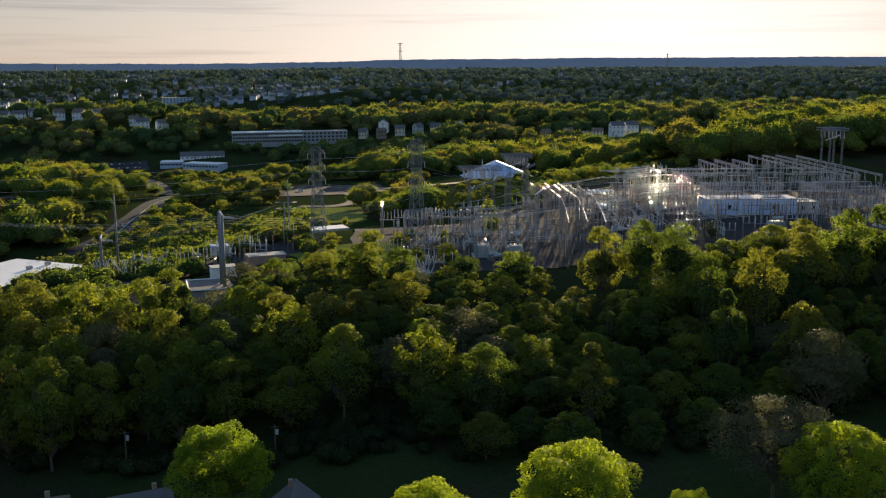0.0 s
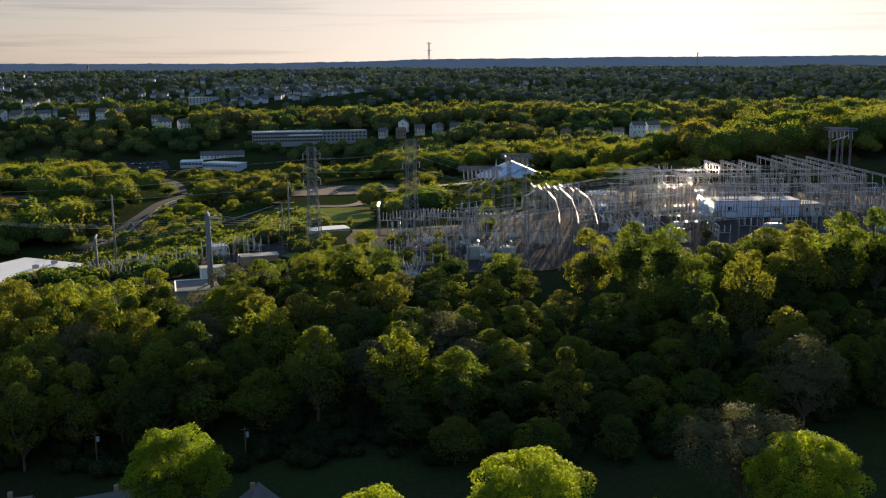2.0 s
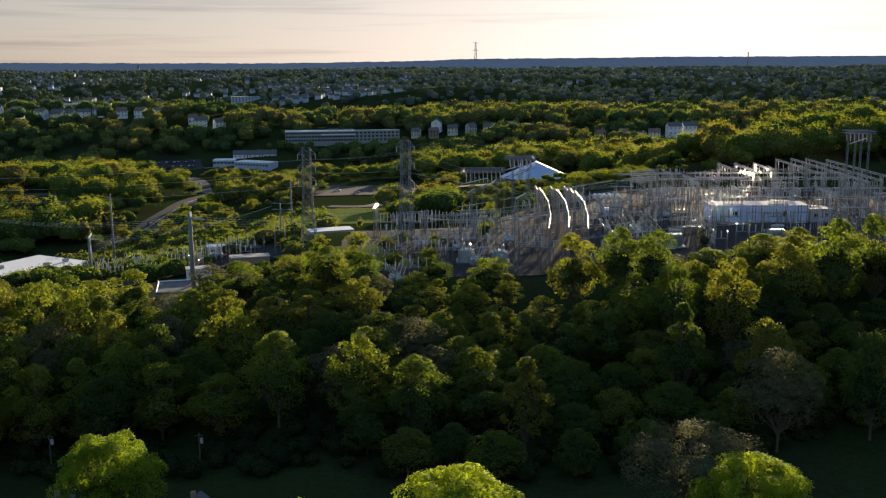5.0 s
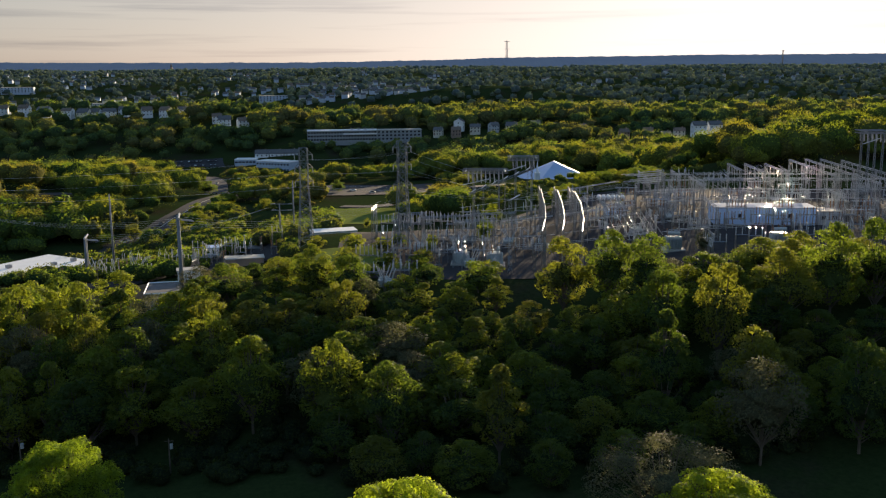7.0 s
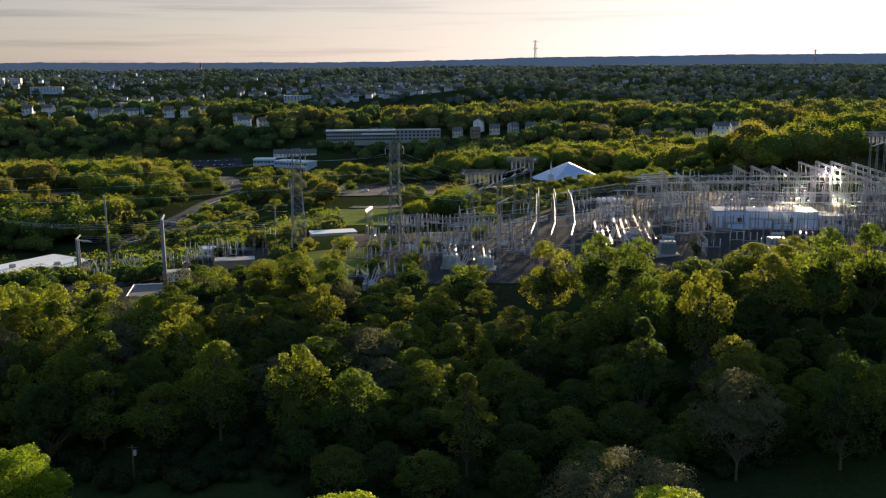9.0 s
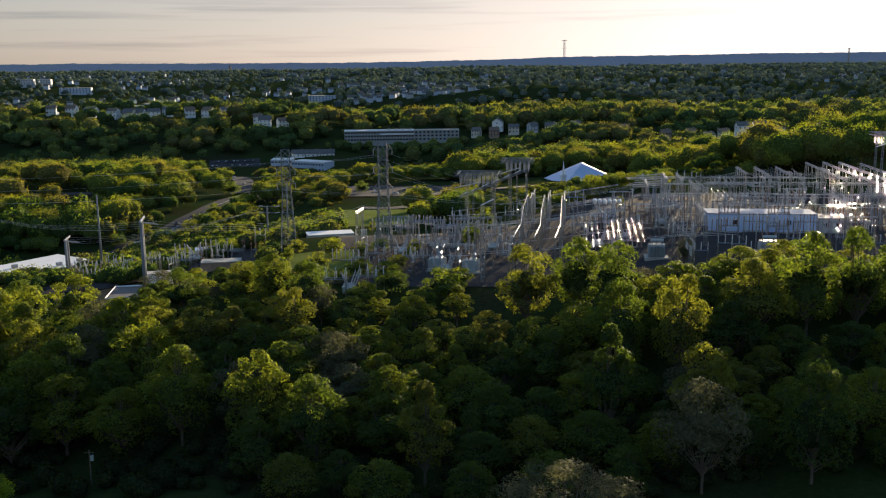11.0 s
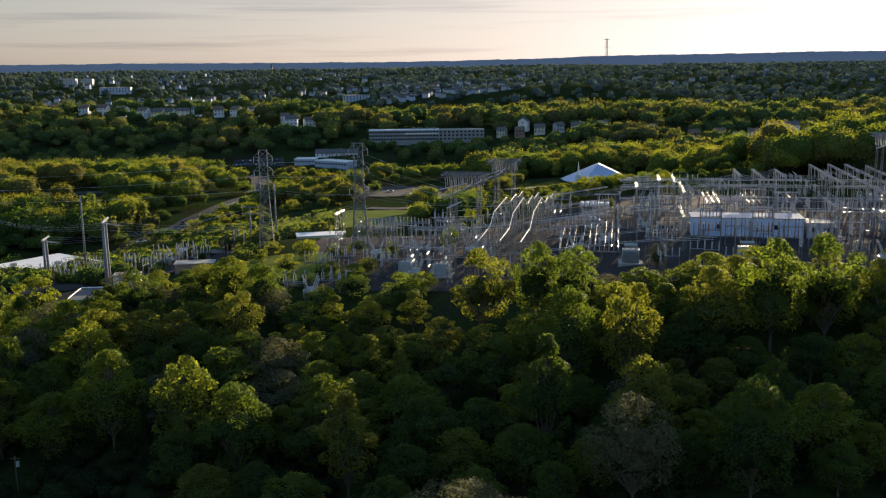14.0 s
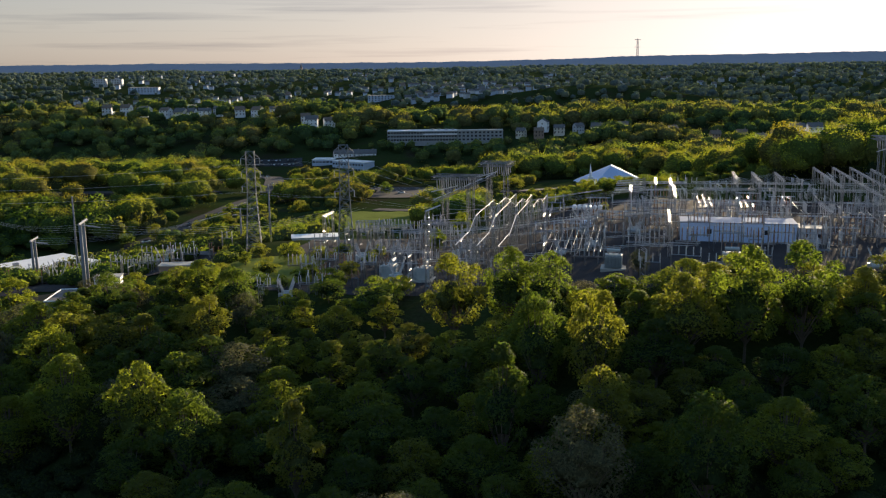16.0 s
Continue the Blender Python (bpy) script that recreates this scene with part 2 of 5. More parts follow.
# ---------------- ground ----------------
LEFT_Y = (0, 120, 185, 230, 290, 330, 370, 410, 470, 530, 650, 760, 900, 1000, 1150, 1300, 1500, 1750, 2100, 2500, 3000, 4000, 4600)
LEFT_Z = (-20, -24, -26, -16, -10, -15, -26, -36, -33, -30, -30, -31, -40, -22, 2, -36, -45, -14, 12, 26, 33, 30, -40)
MID_Y = (0, 120, 180, 215, 240, 330, 360, 400, 440, 500, 560, 640, 760, 870, 955, 1050, 1150, 1300, 1500, 1600, 1750, 2100, 2500, 3000, 4000, 4600)
MID_Z = (-20, -20, -19, -9, -3, -3, -11, -16, -19, -24, -27, -30, -32, -40, -26, -10, -14, -40, -40, -17, 4, 15, 27, 33, 32, -40)
RIGHT_Y = (0, 120, 160, 200, 240, 300, 390, 430, 480, 560, 700, 850, 950, 1100, 1300, 1500, 1750, 2100, 2600, 3000, 4000, 4600)
RIGHT_Z = (-18, -18, -15, -5, 4, 5.5, 5, 0, -6, -18, -28, -26, -15, -8, -32, -30, -6, 14, 27, 32, 36, -40)


def height(x, y):
    a = smoothstep(-30 - y * 0.02, 45, x)
    b = smoothstep(85, 165 + max(0, y - 400) * 0.12 + max(0, y - 1500) * 0.7, x)
    zl, zm, zr = np.interp(y, LEFT_Y, LEFT_Z), np.interp(y, MID_Y, MID_Z), np.interp(y, RIGHT_Y, RIGHT_Z)
    z = (zl * (1 - a) + zm * a) * (1 - b) + zr * b
    far = smoothstep(420, 900, y)
    z += far * 7.0 * noise.noise((x * 0.004, y * 0.004, 3.1)) + far * 3.0 * noise.noise((x * 0.012, y * 0.012, 7.7))
    if y > 400:
        z += 10 * math.exp(-((x + 150) / 95) ** 2 - ((y - 600) / 75) ** 2)
        z += 40 * math.exp(-((x - 330) / 230) ** 2 - ((y - 1560) / 110) ** 2)
        z += 20 * math.exp(-((x - 350) / 110) ** 2 - ((y - 480) / 60) ** 2)
    level = (1 - smoothstep(-60, -38, x)) * smoothstep(316, 342, y) * (1 - smoothstep(455, 480, y))
    z = z * (1 - level) - 37 * level
    if y < 225:
        z += 0.8 * noise.noise((x * 0.05, y * 0.05, 1.3))
    return float(z)


def build_ground():
    ys = [-160 + 12 * i for i in range(62)]
    while ys[-1] < 5200:
        ys.append(ys[-1] * 1.035 + 2)
    verts, faces, nx = [], [], 140
    for y in ys:
        half = 260 + max(0, y) * 0.85
        for i in range(nx + 1):
            x = 60 + half * (2 * i / nx - 1)
            verts.append((x, y, height(x, y)))
    for j in range(len(ys) - 1):
        for i in range(nx):
            k = j * (nx + 1) + i
            faces.append((k, k + 1, k + nx + 2, k + nx + 1))
    ob = mesh_ob("ground", verts, faces, M_GROUND, smooth=True)
    tagged(ob, "rolling valley ground of grass, soil and leaf litter", "ground", kind="structure")


build_ground()


# ---------------- trees ----------------
def star(lobes, d, floor):
    """How far a body of lobes reaches from its middle, the last lobe's, in each of the directions d."""
    mid = np.array(lobes[-1][:3])
    far = np.full(len(d), floor)
    for l in lobes:
        oc = np.array(l[:3]) - mid
        b = d @ oc
        disc = b * b - (oc @ oc - l[3] ** 2)
        far = np.maximum(far, b + np.sqrt(np.maximum(disc, 0)) * (disc > 0) - 9 * (disc <= 0))
    return mid, far


def leaf_cloud(rng, lobes, n, size, wild=0.42, spread=0.10, depth=0.25):
    """Leaf blades over the outer skins of many small lobes; returns the normals and the corners."""
    w = np.array([l[3] ** 2 for l in lobes])
    m = n * 6
    pick = rng.choice(len(lobes), m, p=w / w.sum())
    c, r = np.array([l[:3] for l in lobes])[pick], np.array([l[3] for l in lobes])[pick]
    d = rng.normal(size=(m, 3))
    d /= np.linalg.norm(d, axis=1)[:, None]
    d[:, 2] = np.where(rng.random(m) < 0.62, np.abs(d[:, 2]), d[:, 2])
    p = c + d * (r * (1 + spread * rng.normal(size=m)))[:, None]
    mid = np.array(lobes[-1][:3])
    way = p - mid
    length = np.linalg.norm(way, axis=1) + 1e-6
    _, reach = star(lobes, way / length[:, None], 0.0)
    keep = np.argsort(length < reach * (0.90 - depth * np.clip(0.5 + way[:, 2] / length, 0, 1)), kind="stable")[:n]
    p, d = p[keep], d[keep]
    nrm = d * 0.8 + rng.normal(size=(n, 3)) * wild
    nrm[:, 2] += 0.15
    nrm /= np.linalg.norm(nrm, axis=1)[:, None]
    t = np.cross(nrm, rng.normal(size=(n, 3)))
    t /= np.linalg.norm(t, axis=1)[:, None] + 1e-9
    b = np.cross(nrm, t)
    s = size * 1.22 * (0.6 + 0.8 * rng.random(n))[:, None]
    out = d * 0.75 + nrm * 0.6 * (0.4 + wild)
    out /= np.linalg.norm(out, axis=1)[:, None]
    return np.repeat(out, 3, axis=0), np.stack([p - t * s * 0.6 - b * s * 0.36, p + t * s * 0.62 - b * s * 0.08, p - t * s * 0.1 + b * s * 0.46], axis=1).reshape(-1, 3)


def heart(rng, lobes, level, floor, shrink=0.93, cut=-2.0, sink=0.0):
    """The closed uneven body of boughs inside the leaves: normals, corners and triangles."""
    bm = bmesh.new()
    bmesh.ops.create_icosphere(bm, subdivisions=level, radius=1.0)
    d = np.array([v.co.normalized()[:] for v in bm.verts])
    tri = np.array([[v.index for v in f.verts] for f in bm.faces])
    bm.free()
    tri = tri[d[tri][:, :, 2].mean(axis=1) > cut]
    mid, far = star(lobes, d, floor)
    v = mid + d * (far * shrink * (1 + 0.035 * rng.normal(size=len(d))))[:, None]
    v[:, 2] -= sink * np.maximum(0, v[:, 2] - mid[2])
    fn = np.cross(v[tri[:, 1]] - v[tri[:, 0]], v[tri[:, 2]] - v[tri[:, 0]])
    nrm = np.zeros_like(v)
    for k in range(3):
        np.add.at(nrm, tri[:, k], fn)
    return nrm / (np.linalg.norm(nrm, axis=1)[:, None] + 1e-9), v, tri


def leaf_mesh(name, leaves, hearts, mats, tones=None):
    """One mesh of loose leaf blades and the boughs inside."""
    (ln, lv), (hn, hv, ht) = leaves, hearts
    n, m = len(lv), len(ht)
    me = bpy.data.meshes.new(name)
    me.vertices.add(n + len(hv))
    me.vertices.foreach_set("co", np.concatenate((lv, hv)).astype(np.float32).ravel())
    me.loops.add(n + 3 * m)
    me.loops.foreach_set("vertex_index", np.concatenate((np.arange(n), (ht + n).ravel())).astype(np.int32))
    me.polygons.add(n // 3 + m)
    me.polygons.foreach_set("loop_start", np.arange(0, n + 3 * m, 3, dtype=np.int32))
    for mat in mats:
        me.materials.append(mat)
    me.polygons.foreach_set("material_index", np.repeat((0, 1), (n // 3, m)).astype(np.int32))
    me.update(calc_edges=True)
    me.normals_split_custom_set_from_vertices(np.concatenate((ln, hn)))
    if tones is not None:
        me.attributes.new("tone", "FLOAT", "POINT").data.foreach_set("value", tones.astype(np.float32))
    return me


def crown_lobes(rng, h, r, base, count, pointed=0.0, fine=1.0):
    """Centres and radii of the boughs' clumps of a crown of height h, radius r, that begins at base times h."""
    lobes = []
    zc, hz = h * (base + 1) / 2, h * (1 - base) / 2
    for i in range(count):
        u = rng.uniform(-0.85, 1.0)
        ang = i * 2.399 + rng.uniform(-0.5, 0.5)
        ring = math.sqrt(max(0.0, 1 - u * u)) * (1 - pointed * max(0.0, u)) * rng.uniform(0.55, 0.92)
        lr = r * fine * rng.uniform(0.15, 0.34) * (1 - 0.3 * pointed * max(0.0, u))
        lobes.append((math.cos(ang) * ring * r, math.sin(ang) * ring * r, zc + u * (hz - lr * 0.7), lr))
    lobes.append((0, 0, zc, r * 0.5))
    return lobes


def tree_model(seed, h, r, base, lobes_n, leaves, size, leaf_mat, pointed=0.0, label="leafy deciduous tree in fresh spring leaf", group="wooded hillside trees", inner=0.62, fine=1.0):
    rng = np.random.default_rng(seed)
    root = thing("tree", label, "tree", group=group)
    lobes = crown_lobes(rng, h, r, base, lobes_n, pointed, fine)
    bm = bmesh.new()
    top = h * (base + 0.45 * (1 - base))
    rod(bm, (0, 0, -1.0), (0.1, 0.05, h * base), 0.028 * h * 0.55, 0.02 * h * 0.55, 7)
    rod(bm, (0.1, 0.05, h * base), (0, 0, top), 0.02 * h * 0.55, 0.008 * h, 6)
    for l in lobes[:-1:2]:
        z0 = h * base * rng.uniform(0.8, 1.1) + 0.25 * rng.random() * (l[2] - h * base)
        rod(bm, (0.05, 0, z0), (l[0] * 0.9, l[1] * 0.9, l[2]), 0.007 * h, 0.002 * h, 5)
    part("trunk", bm, M_BARK, root)
    me = leaf_mesh("crown", leaf_cloud(rng, lobes, leaves, size), heart(rng, lobes, 3, r * 0.5, inner, sink=0.45), leaf_mat)
    cr = new("crown", me)
    cr.parent = root
    root["h"], root["r"] = h, r
    return root


FIRST = {}


def plant(model, x, y, scale=1.0, turn=0.0, wide=1.0, z=None):
    """Sets a tree on the ground; the first call moves the model itself."""
    m = pose(x, y, height(x, y) - 0.2 if z is None else z, 0, 0, turn)
    if model.name not in FIRST:
        FIRST[model.name] = 1
        model.matrix_basis = m
        ob = model
    else:
        ob = copy_thing(model, m)
    ob.scale = (scale * wide, scale * wide, scale)
    return ob


def in_yard(x, y):
    return (30 < x < 320 and 226 < y < 418 and not (x < 60 and y > 345)) or (-55 < x <= 30 and 262 < y < 345)


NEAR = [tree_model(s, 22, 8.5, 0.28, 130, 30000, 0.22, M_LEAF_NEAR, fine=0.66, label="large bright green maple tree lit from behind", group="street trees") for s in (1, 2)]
DRY = tree_model(5, 20, 8.5, 0.3, 100, 16000, 0.17, M_LEAF_DRY, fine=0.7, inner=0.4, label="wide brownish tree with thin budding leaves", group="street trees")
WOOD = [tree_model(10 + s, 21, 6.0 + 0.5 * (s % 3), 0.12 + 0.05 * (s % 2), 58 + 3 * s, 5600, 0.34, M_LEAF, fine=0.85, pointed=0.25 * (s % 3)) for s in range(6)]
WOOD.append(tree_model(31, 22, 5.0, 0.12, 50, 5000, 0.34, M_LEAF, 0.7, label="narrow pointed deciduous tree in spring leaf"))
WOOD.append(tree_model(32, 19, 6.5, 0.18, 48, 4200, 0.30, M_LEAF_DRY, label="dull olive tree with sparse young leaves"))

rnd = random.Random(11)
# street trees in front: x, y, height factor, spread factor
STREET = ((48.5, 116, 0.91, 1.25, 0), (-3, 145, 0.95, 1.08, 1), (91, 113, 0.89, 1.2, 1), (25.5, 116, 0.80, 0.95, 0), (63, 108, 0.69, 0.8, 1))
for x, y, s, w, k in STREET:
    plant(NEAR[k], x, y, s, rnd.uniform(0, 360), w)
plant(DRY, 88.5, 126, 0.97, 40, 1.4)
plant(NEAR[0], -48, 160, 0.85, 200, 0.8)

taken = [(46, 116), (-3, 145), (88, 113), (20, 106), (85, 125)]


def free(x, y, gap):
    for a, b in taken:
        if (a - x) ** 2 + (b - y) ** 2 < gap * gap:
            return False
    taken.append((x, y))
    return True


# trees of the slope that stand out: x, y, height of the top, spread, model
LANDMARK_A = ((106, 172, 7.2, 1.0, 6), (70.5, 163, 0.4, 1.0, 6), (-17, 191, -3.6, 1.0, 6), (14.8, 236, 6.5, 1.2, 0), (37, 236.5, 9.4, 1.2, 1), (45.7, 231, 9.0, 1.0, 2), (43, 213, 6.5, 0.9, 3),
              (48.9, 226, 3.5, 0.9, 7), (14, 201.5, 3.3, 1.0, 4), (23.4, 185, 1.8, 1.1, 5), (39.7, 179, 1.9, 1.1, 1), (50.6, 170, 0.2, 1.0, 2), (-14, 243, 3.9, 1.1, 0), (-29.5, 252, 1.0, 1.1, 3))
LANDMARK_B = ((97.6, 219.5, 13.6, 1.15, 0), (109.8, 222, 14.4, 1.0, 1), (118, 217, 14.4, 1.1, 4), (143, 243, 9.4, 0.9, 7), (113.7, 195, 10.8, 1.0, 2), (124, 188, 13.2, 0.95, 3), (143.7, 198.5, 13.2, 1.2, 5),
              (156.5, 200, 18.4, 1.2, 1), (168.5, 201, 19.0, 1.2, 0), (123.4, 169, 3.9, 1.0, 4), (117.5, 153, 2.0, 1.15, 7), (137, 153, 5.0, 1.1, 2), (152, 162, 0.5, 1.25, 5), (168, 168, 2.0, 1.1, 3), (33, 246, 6.5, 0.9, 2))
for x, y, top, wide, k in LANDMARK_A + LANDMARK_B:
    s = (top - height(x, y) + 0.2) / WOOD[k]["h"]
    taken.append((x, y))
    plant(WOOD[k], x, y, s, rnd.uniform(0, 360), wide / max(0.8, s))


def canopy(x, y):
    """Level that the lesser tree tops of the slope reach."""
    left = np.interp(y, (150, 170, 185, 200, 220, 245), (-9.5, -4.0, -1.0, 2.2, 6.4, 5.2))
    if 52 < x < 92 and y > 205:
        left = 1.0
    return float(left + smoothstep(90, 150, x) * np.interp(y, (150, 170, 190, 200, 222), (4, 2, 6, 9.5, 8)))


def wood_patch(n, x0, x1, y0, y1, gap, rule):
    for _ in range(n):
        x, y = rnd.uniform(x0, x1), rnd.uniform(y0, y1)
        if rule(x, y) and free(x, y, gap):
            k = rnd.choice((0, 0, 1, 2, 3, 4, 5, 5, 6, 7))
            s = max(0.45, (canopy(x, y) - rnd.uniform(1.0, 5.5) - height(x, y)) / WOOD[k]["h"])
            plant(WOOD[k], x, y, s, rnd.uniform(0, 360), rnd.uniform(1.0, 1.3) * min(1.5, 0.95 / s))


wood_patch(4200, -110, 290, 152, 256, 7.6, lambda x, y: not in_yard(x, y) and not (x < 40 and y < 184) and y > 152 + max(0, 60 - x) * 0.35 and y < (227 if x > 55 else 254)
           and not (-24 < x < 4 and y > 228))

# ---------------- roads ----------------
HIGHWAY = ((-190, 452), (-116, 452), (-72, 466), (-50, 500), (-40, 545), (-28, 610), (-2, 655), (45, 668), (80, 660), (115, 630), (160, 585))
SIDE_ROAD = ((-28, 640), (-34, 700), (-48, 765), (-75, 830), (-95, 905))
RAMP = ((84, 648), (92, 600), (84, 560), (70, 545), (52, 552))
LANE = ((-260, 560), (-190, 605), (-150, 585), (-110, 600), (-60, 640))


def spline(pts, step=6.0):
    """Points along a smooth curve through the given ones."""
    out, p = [], [Vector(q) for q in pts]
    for i in range(len(p) - 1):
        a, b, c, d = p[max(0, i - 1)], p[i], p[i + 1], p[min(len(p) - 1, i + 2)]
        n = max(2, int((c - b).length / step))
        for k in range(n):
            t = k / n
            out.append(0.5 * (2 * b + (c - a) * t + (2 * a - 5 * b + 4 * c - d) * t * t + (3 * b - a - 3 * c + d) * t ** 3))
    out.append(p[-1])
    return out


def ribbon(name, label, pts, off0, off1, lift, mat, thick=0.0):
    line = spline(pts)
    verts, faces = [], []
    for i, q in enumerate(line):
        d = (line[min(i + 1, len(line) - 1)] - line[max(0, i - 1)]).normalized()
        nrm = Vector((-d.y, d.x))
        z = height(q.x, q.y) + lift
        for o in (off0, off1):
            e = q + nrm * o
            verts.append((e.x, e.y, z))
    n = len(line)
    faces = [(2 * i, 2 * i + 1, 2 * i + 3, 2 * i + 2) for i in range(n - 1)]
    if thick:
        verts += [(v[0], v[1], v[2] - thick) for v in verts]
        faces += [(2 * i + 2, 2 * i, 2 * n + 2 * i, 2 * n + 2 * i + 2) for i in range(n - 1)]
        faces += [(2 * i + 1, 2 * i + 3, 2 * n + 2 * i + 3, 2 * n + 2 * i + 1) for i in range(n - 1)]
    return tagged(mesh_ob(name, verts, faces, mat), label, "road", kind="structure")


for nm, lab, pts, w in (("road", "wide grey asphalt valley highway", HIGHWAY, 7.5), ("road", "asphalt side road climbing between trees", SIDE_ROAD, 7.0),
                        ("road", "curving asphalt drive beside the lawn", RAMP, 4.0), ("road", "asphalt lane behind the wooded knoll", LANE, 6.0)):
    ribbon(nm, lab, pts, -w, w, 0.55, M_ASPHALT, 1.5)
ribbon("trim", "white painted centre line of the road", HIGHWAY, -0.12, 0.12, 0.56, M_LINE)
ROAD_PTS = [(q.x, q.y, w) for pts, w in ((HIGHWAY, 10), (SIDE_ROAD, 11), (RAMP, 8), (LANE, 9)) for q in spline(pts, 8)]


def on_road(x, y):
    for a, b, w in ROAD_PTS:
        if abs(a - x) < w and abs(b - y) < w + 4:
            return True
    return False


# ---------------- distant woods ----------------
def dome_lobes(rng, r, count):
    """A broad dome with lesser boughs round its shoulders."""
    lobes = []
    for i in range(count):
        u = rng.uniform(-0.1, 0.95)
        ang = i * 2.399 + rng.uniform(-0.4, 0.4)
        ring = math.sqrt(1 - u * u) * 0.72
        lobes.append((math.cos(ang) * ring * r, math.sin(ang) * ring * r, 0.5 + u * 0.32, r * rng.uniform(0.24, 0.42)))
    lobes.append((0, 0, 0.5, r * 0.80))
    return lobes


def woodland(name, label, seed, n, y0, y1, rule, leaves, size, tall, mats, flat=0.36, lobes=12, low=0.65, level=3, span=None):
    """Many crowns joined in one body of leaves and boughs, each with a tone of its own."""
    rng = np.random.default_rng(seed)
    shapes = [dome_lobes(rng, flat + 0.06 * (k % 3), lobes) for k in range(7)]
    protos = [leaf_cloud(rng, sh, leaves, size, 0.4, 0.12, 0.1) for sh in shapes]
    hearts = [heart(rng, sh, level, flat * 0.7, 0.88, -0.4, 0.12) for sh in shapes]
    lv, ln, hv, hn, ht, lt, tt, count = [], [], [], [], [], [], [], 0
    for _ in range(n):
        y = math.sqrt(y0 * y0 + (y1 * y1 - y0 * y0) * rng.random())
        x = (98 - 0.51 * y - 30) + (1.37 * y - 68) * rng.random() if span is None else rng.uniform(*span)
        if on_road(x, y) or not rule(x, y):
            continue
        s = tall * rng.uniform(low, 1.2) * size_rule(x, y)
        a = rng.uniform(0, 6.283)
        k = rng.integers(7)
        ca, sa = math.cos(a), math.sin(a)
        turn = np.array(((ca, sa, 0), (-sa, ca, 0), (0, 0, 1)))
        at = np.array((x, y, height(x, y) - 0.5))
        tone = float(np.clip(0.5 + 0.75 * (rng.random() - 0.5) + 0.8 * noise.noise((x * 0.012, y * 0.012, seed)), 0, 1))
        lv.append(protos[k][1] @ turn * s + at)
        ln.append(protos[k][0] @ turn)
        hv.append(hearts[k][1] @ turn * s + at)
        hn.append(hearts[k][0] @ turn)
        ht.append(hearts[k][2] + count)
        count += len(hearts[k][1])
        lt.append(np.full(len(lv[-1]), tone))
        tt.append(np.full(len(hv[-1]), tone))
    me = leaf_mesh(name, (np.concatenate(ln), np.concatenate(lv)), (np.concatenate(hn), np.concatenate(hv), np.concatenate(ht)), mats, np.concatenate(lt + tt))
    return tagged(new(name, me), label, "woods", kind="stuff")


def size_rule(x, y):
    """Trees are lower in front of the hall, along the roads and on the shaded foot of the hills."""
    if 790 < y < 985 and not (-65 < x < 120 and y < 905):
        return 0.72
    if 110 < x < 225 and 425 < y < 590:
        return 0.22
    if 110 < x < 240 and 410 < y < 700:
        return 0.42
    if -140 < x < 45 and 340 < y < 480:
        return 0.5
    if y > 470 and x < np.interp(y, (470, 545, 655, 700, 905), (-86, -56, -24, -46, -106)):
        return 0.85
    if -10 < x < 42 and 575 < y < 652 or 45 < x < 125 and 690 < y < 760:
        return 0.66
    if -75 < x < 45 and 420 < y < 770:
        return 0.42
    if -65 < x < 120 and 690 < y < 905:
        return 0.36
    if 45 <= x < 130 and 420 < y < 700:
        return 0.75
    return 1.0


def rect(x, y, x0, x1, y0, y1):
    return x0 < x < x1 and y0 < y < y1


def clear_mid(x, y):
    if in_yard(x, y) or rect(x, y, -140, 30, 300, 470) or rect(x, y, 0, 80, 340, 548):
        return False
    if rect(x, y, 150, 235, 560, 690) or rect(x, y, -75, -28, 690, 950) or rect(x, y, 42, 122, 545, 688):
        return False
    return True


# places of the houses, so that no tree stands on or close before them
hr = random.Random(21)
SLOPE_HOUSES = [(x, y) for x, y in zip((165, 182, 203, 222, 240, 268, 290, 312, 345, 385, 372, 455, 478, 505, 535, 405, 440, 188, 413, 430), (985, 975, 980, 978, 972, 985, 975, 960, 925, 915, 930, 915, 900, 920, 905, 930, 935, 992, 900, 902))]
LEFT_HOUSES = [(x, y) for x, y in zip((-204, -216, -190, -236, -176, -150, -128, -110, -70, -60, -40, -285, -310, -345, -262), (1112, 1110, 1116, 1120, 1125, 1118, 1112, 1120, 1090, 1070, 1062, 1130, 1140, 1150, 1125))]
TOWN_HOUSES = []
for k in range(1600):
    q = hr.random()
    if len(TOWN_HOUSES) > 280:
        break
    if q < 0.34:
        y = hr.choice((1600, 1628, 1660, 1696, 1735, 1780, 1830, 1890)) + hr.uniform(-6, 6)
        x = y * hr.uniform(0.008, 0.155)
    elif q < 0.78:
        y = hr.choice((1780, 1840, 1910, 1990, 2080, 2180, 2290, 2420, 2560)) + hr.uniform(-18, 18)
        x = y * hr.uniform(-0.34, 0.08)
    else:
        y = hr.uniform(1900, 2800)
        x = y * hr.uniform(0.12, 0.66)
    if (q < 0.34 or noise.noise((x * 0.006, y * 0.006, 2.2)) > 0.02) and all(abs(x - a) > 15 or abs(y - b) > 20 for a, b in TOWN_HOUSES):
        TOWN_HOUSES.append((x, y))
HOUSE_CELLS = {}
for a, b in SLOPE_HOUSES + LEFT_HOUSES + TOWN_HOUSES:
    HOUSE_CELLS.setdefault((int(a // 50), int(b // 50)), []).append((a, b))


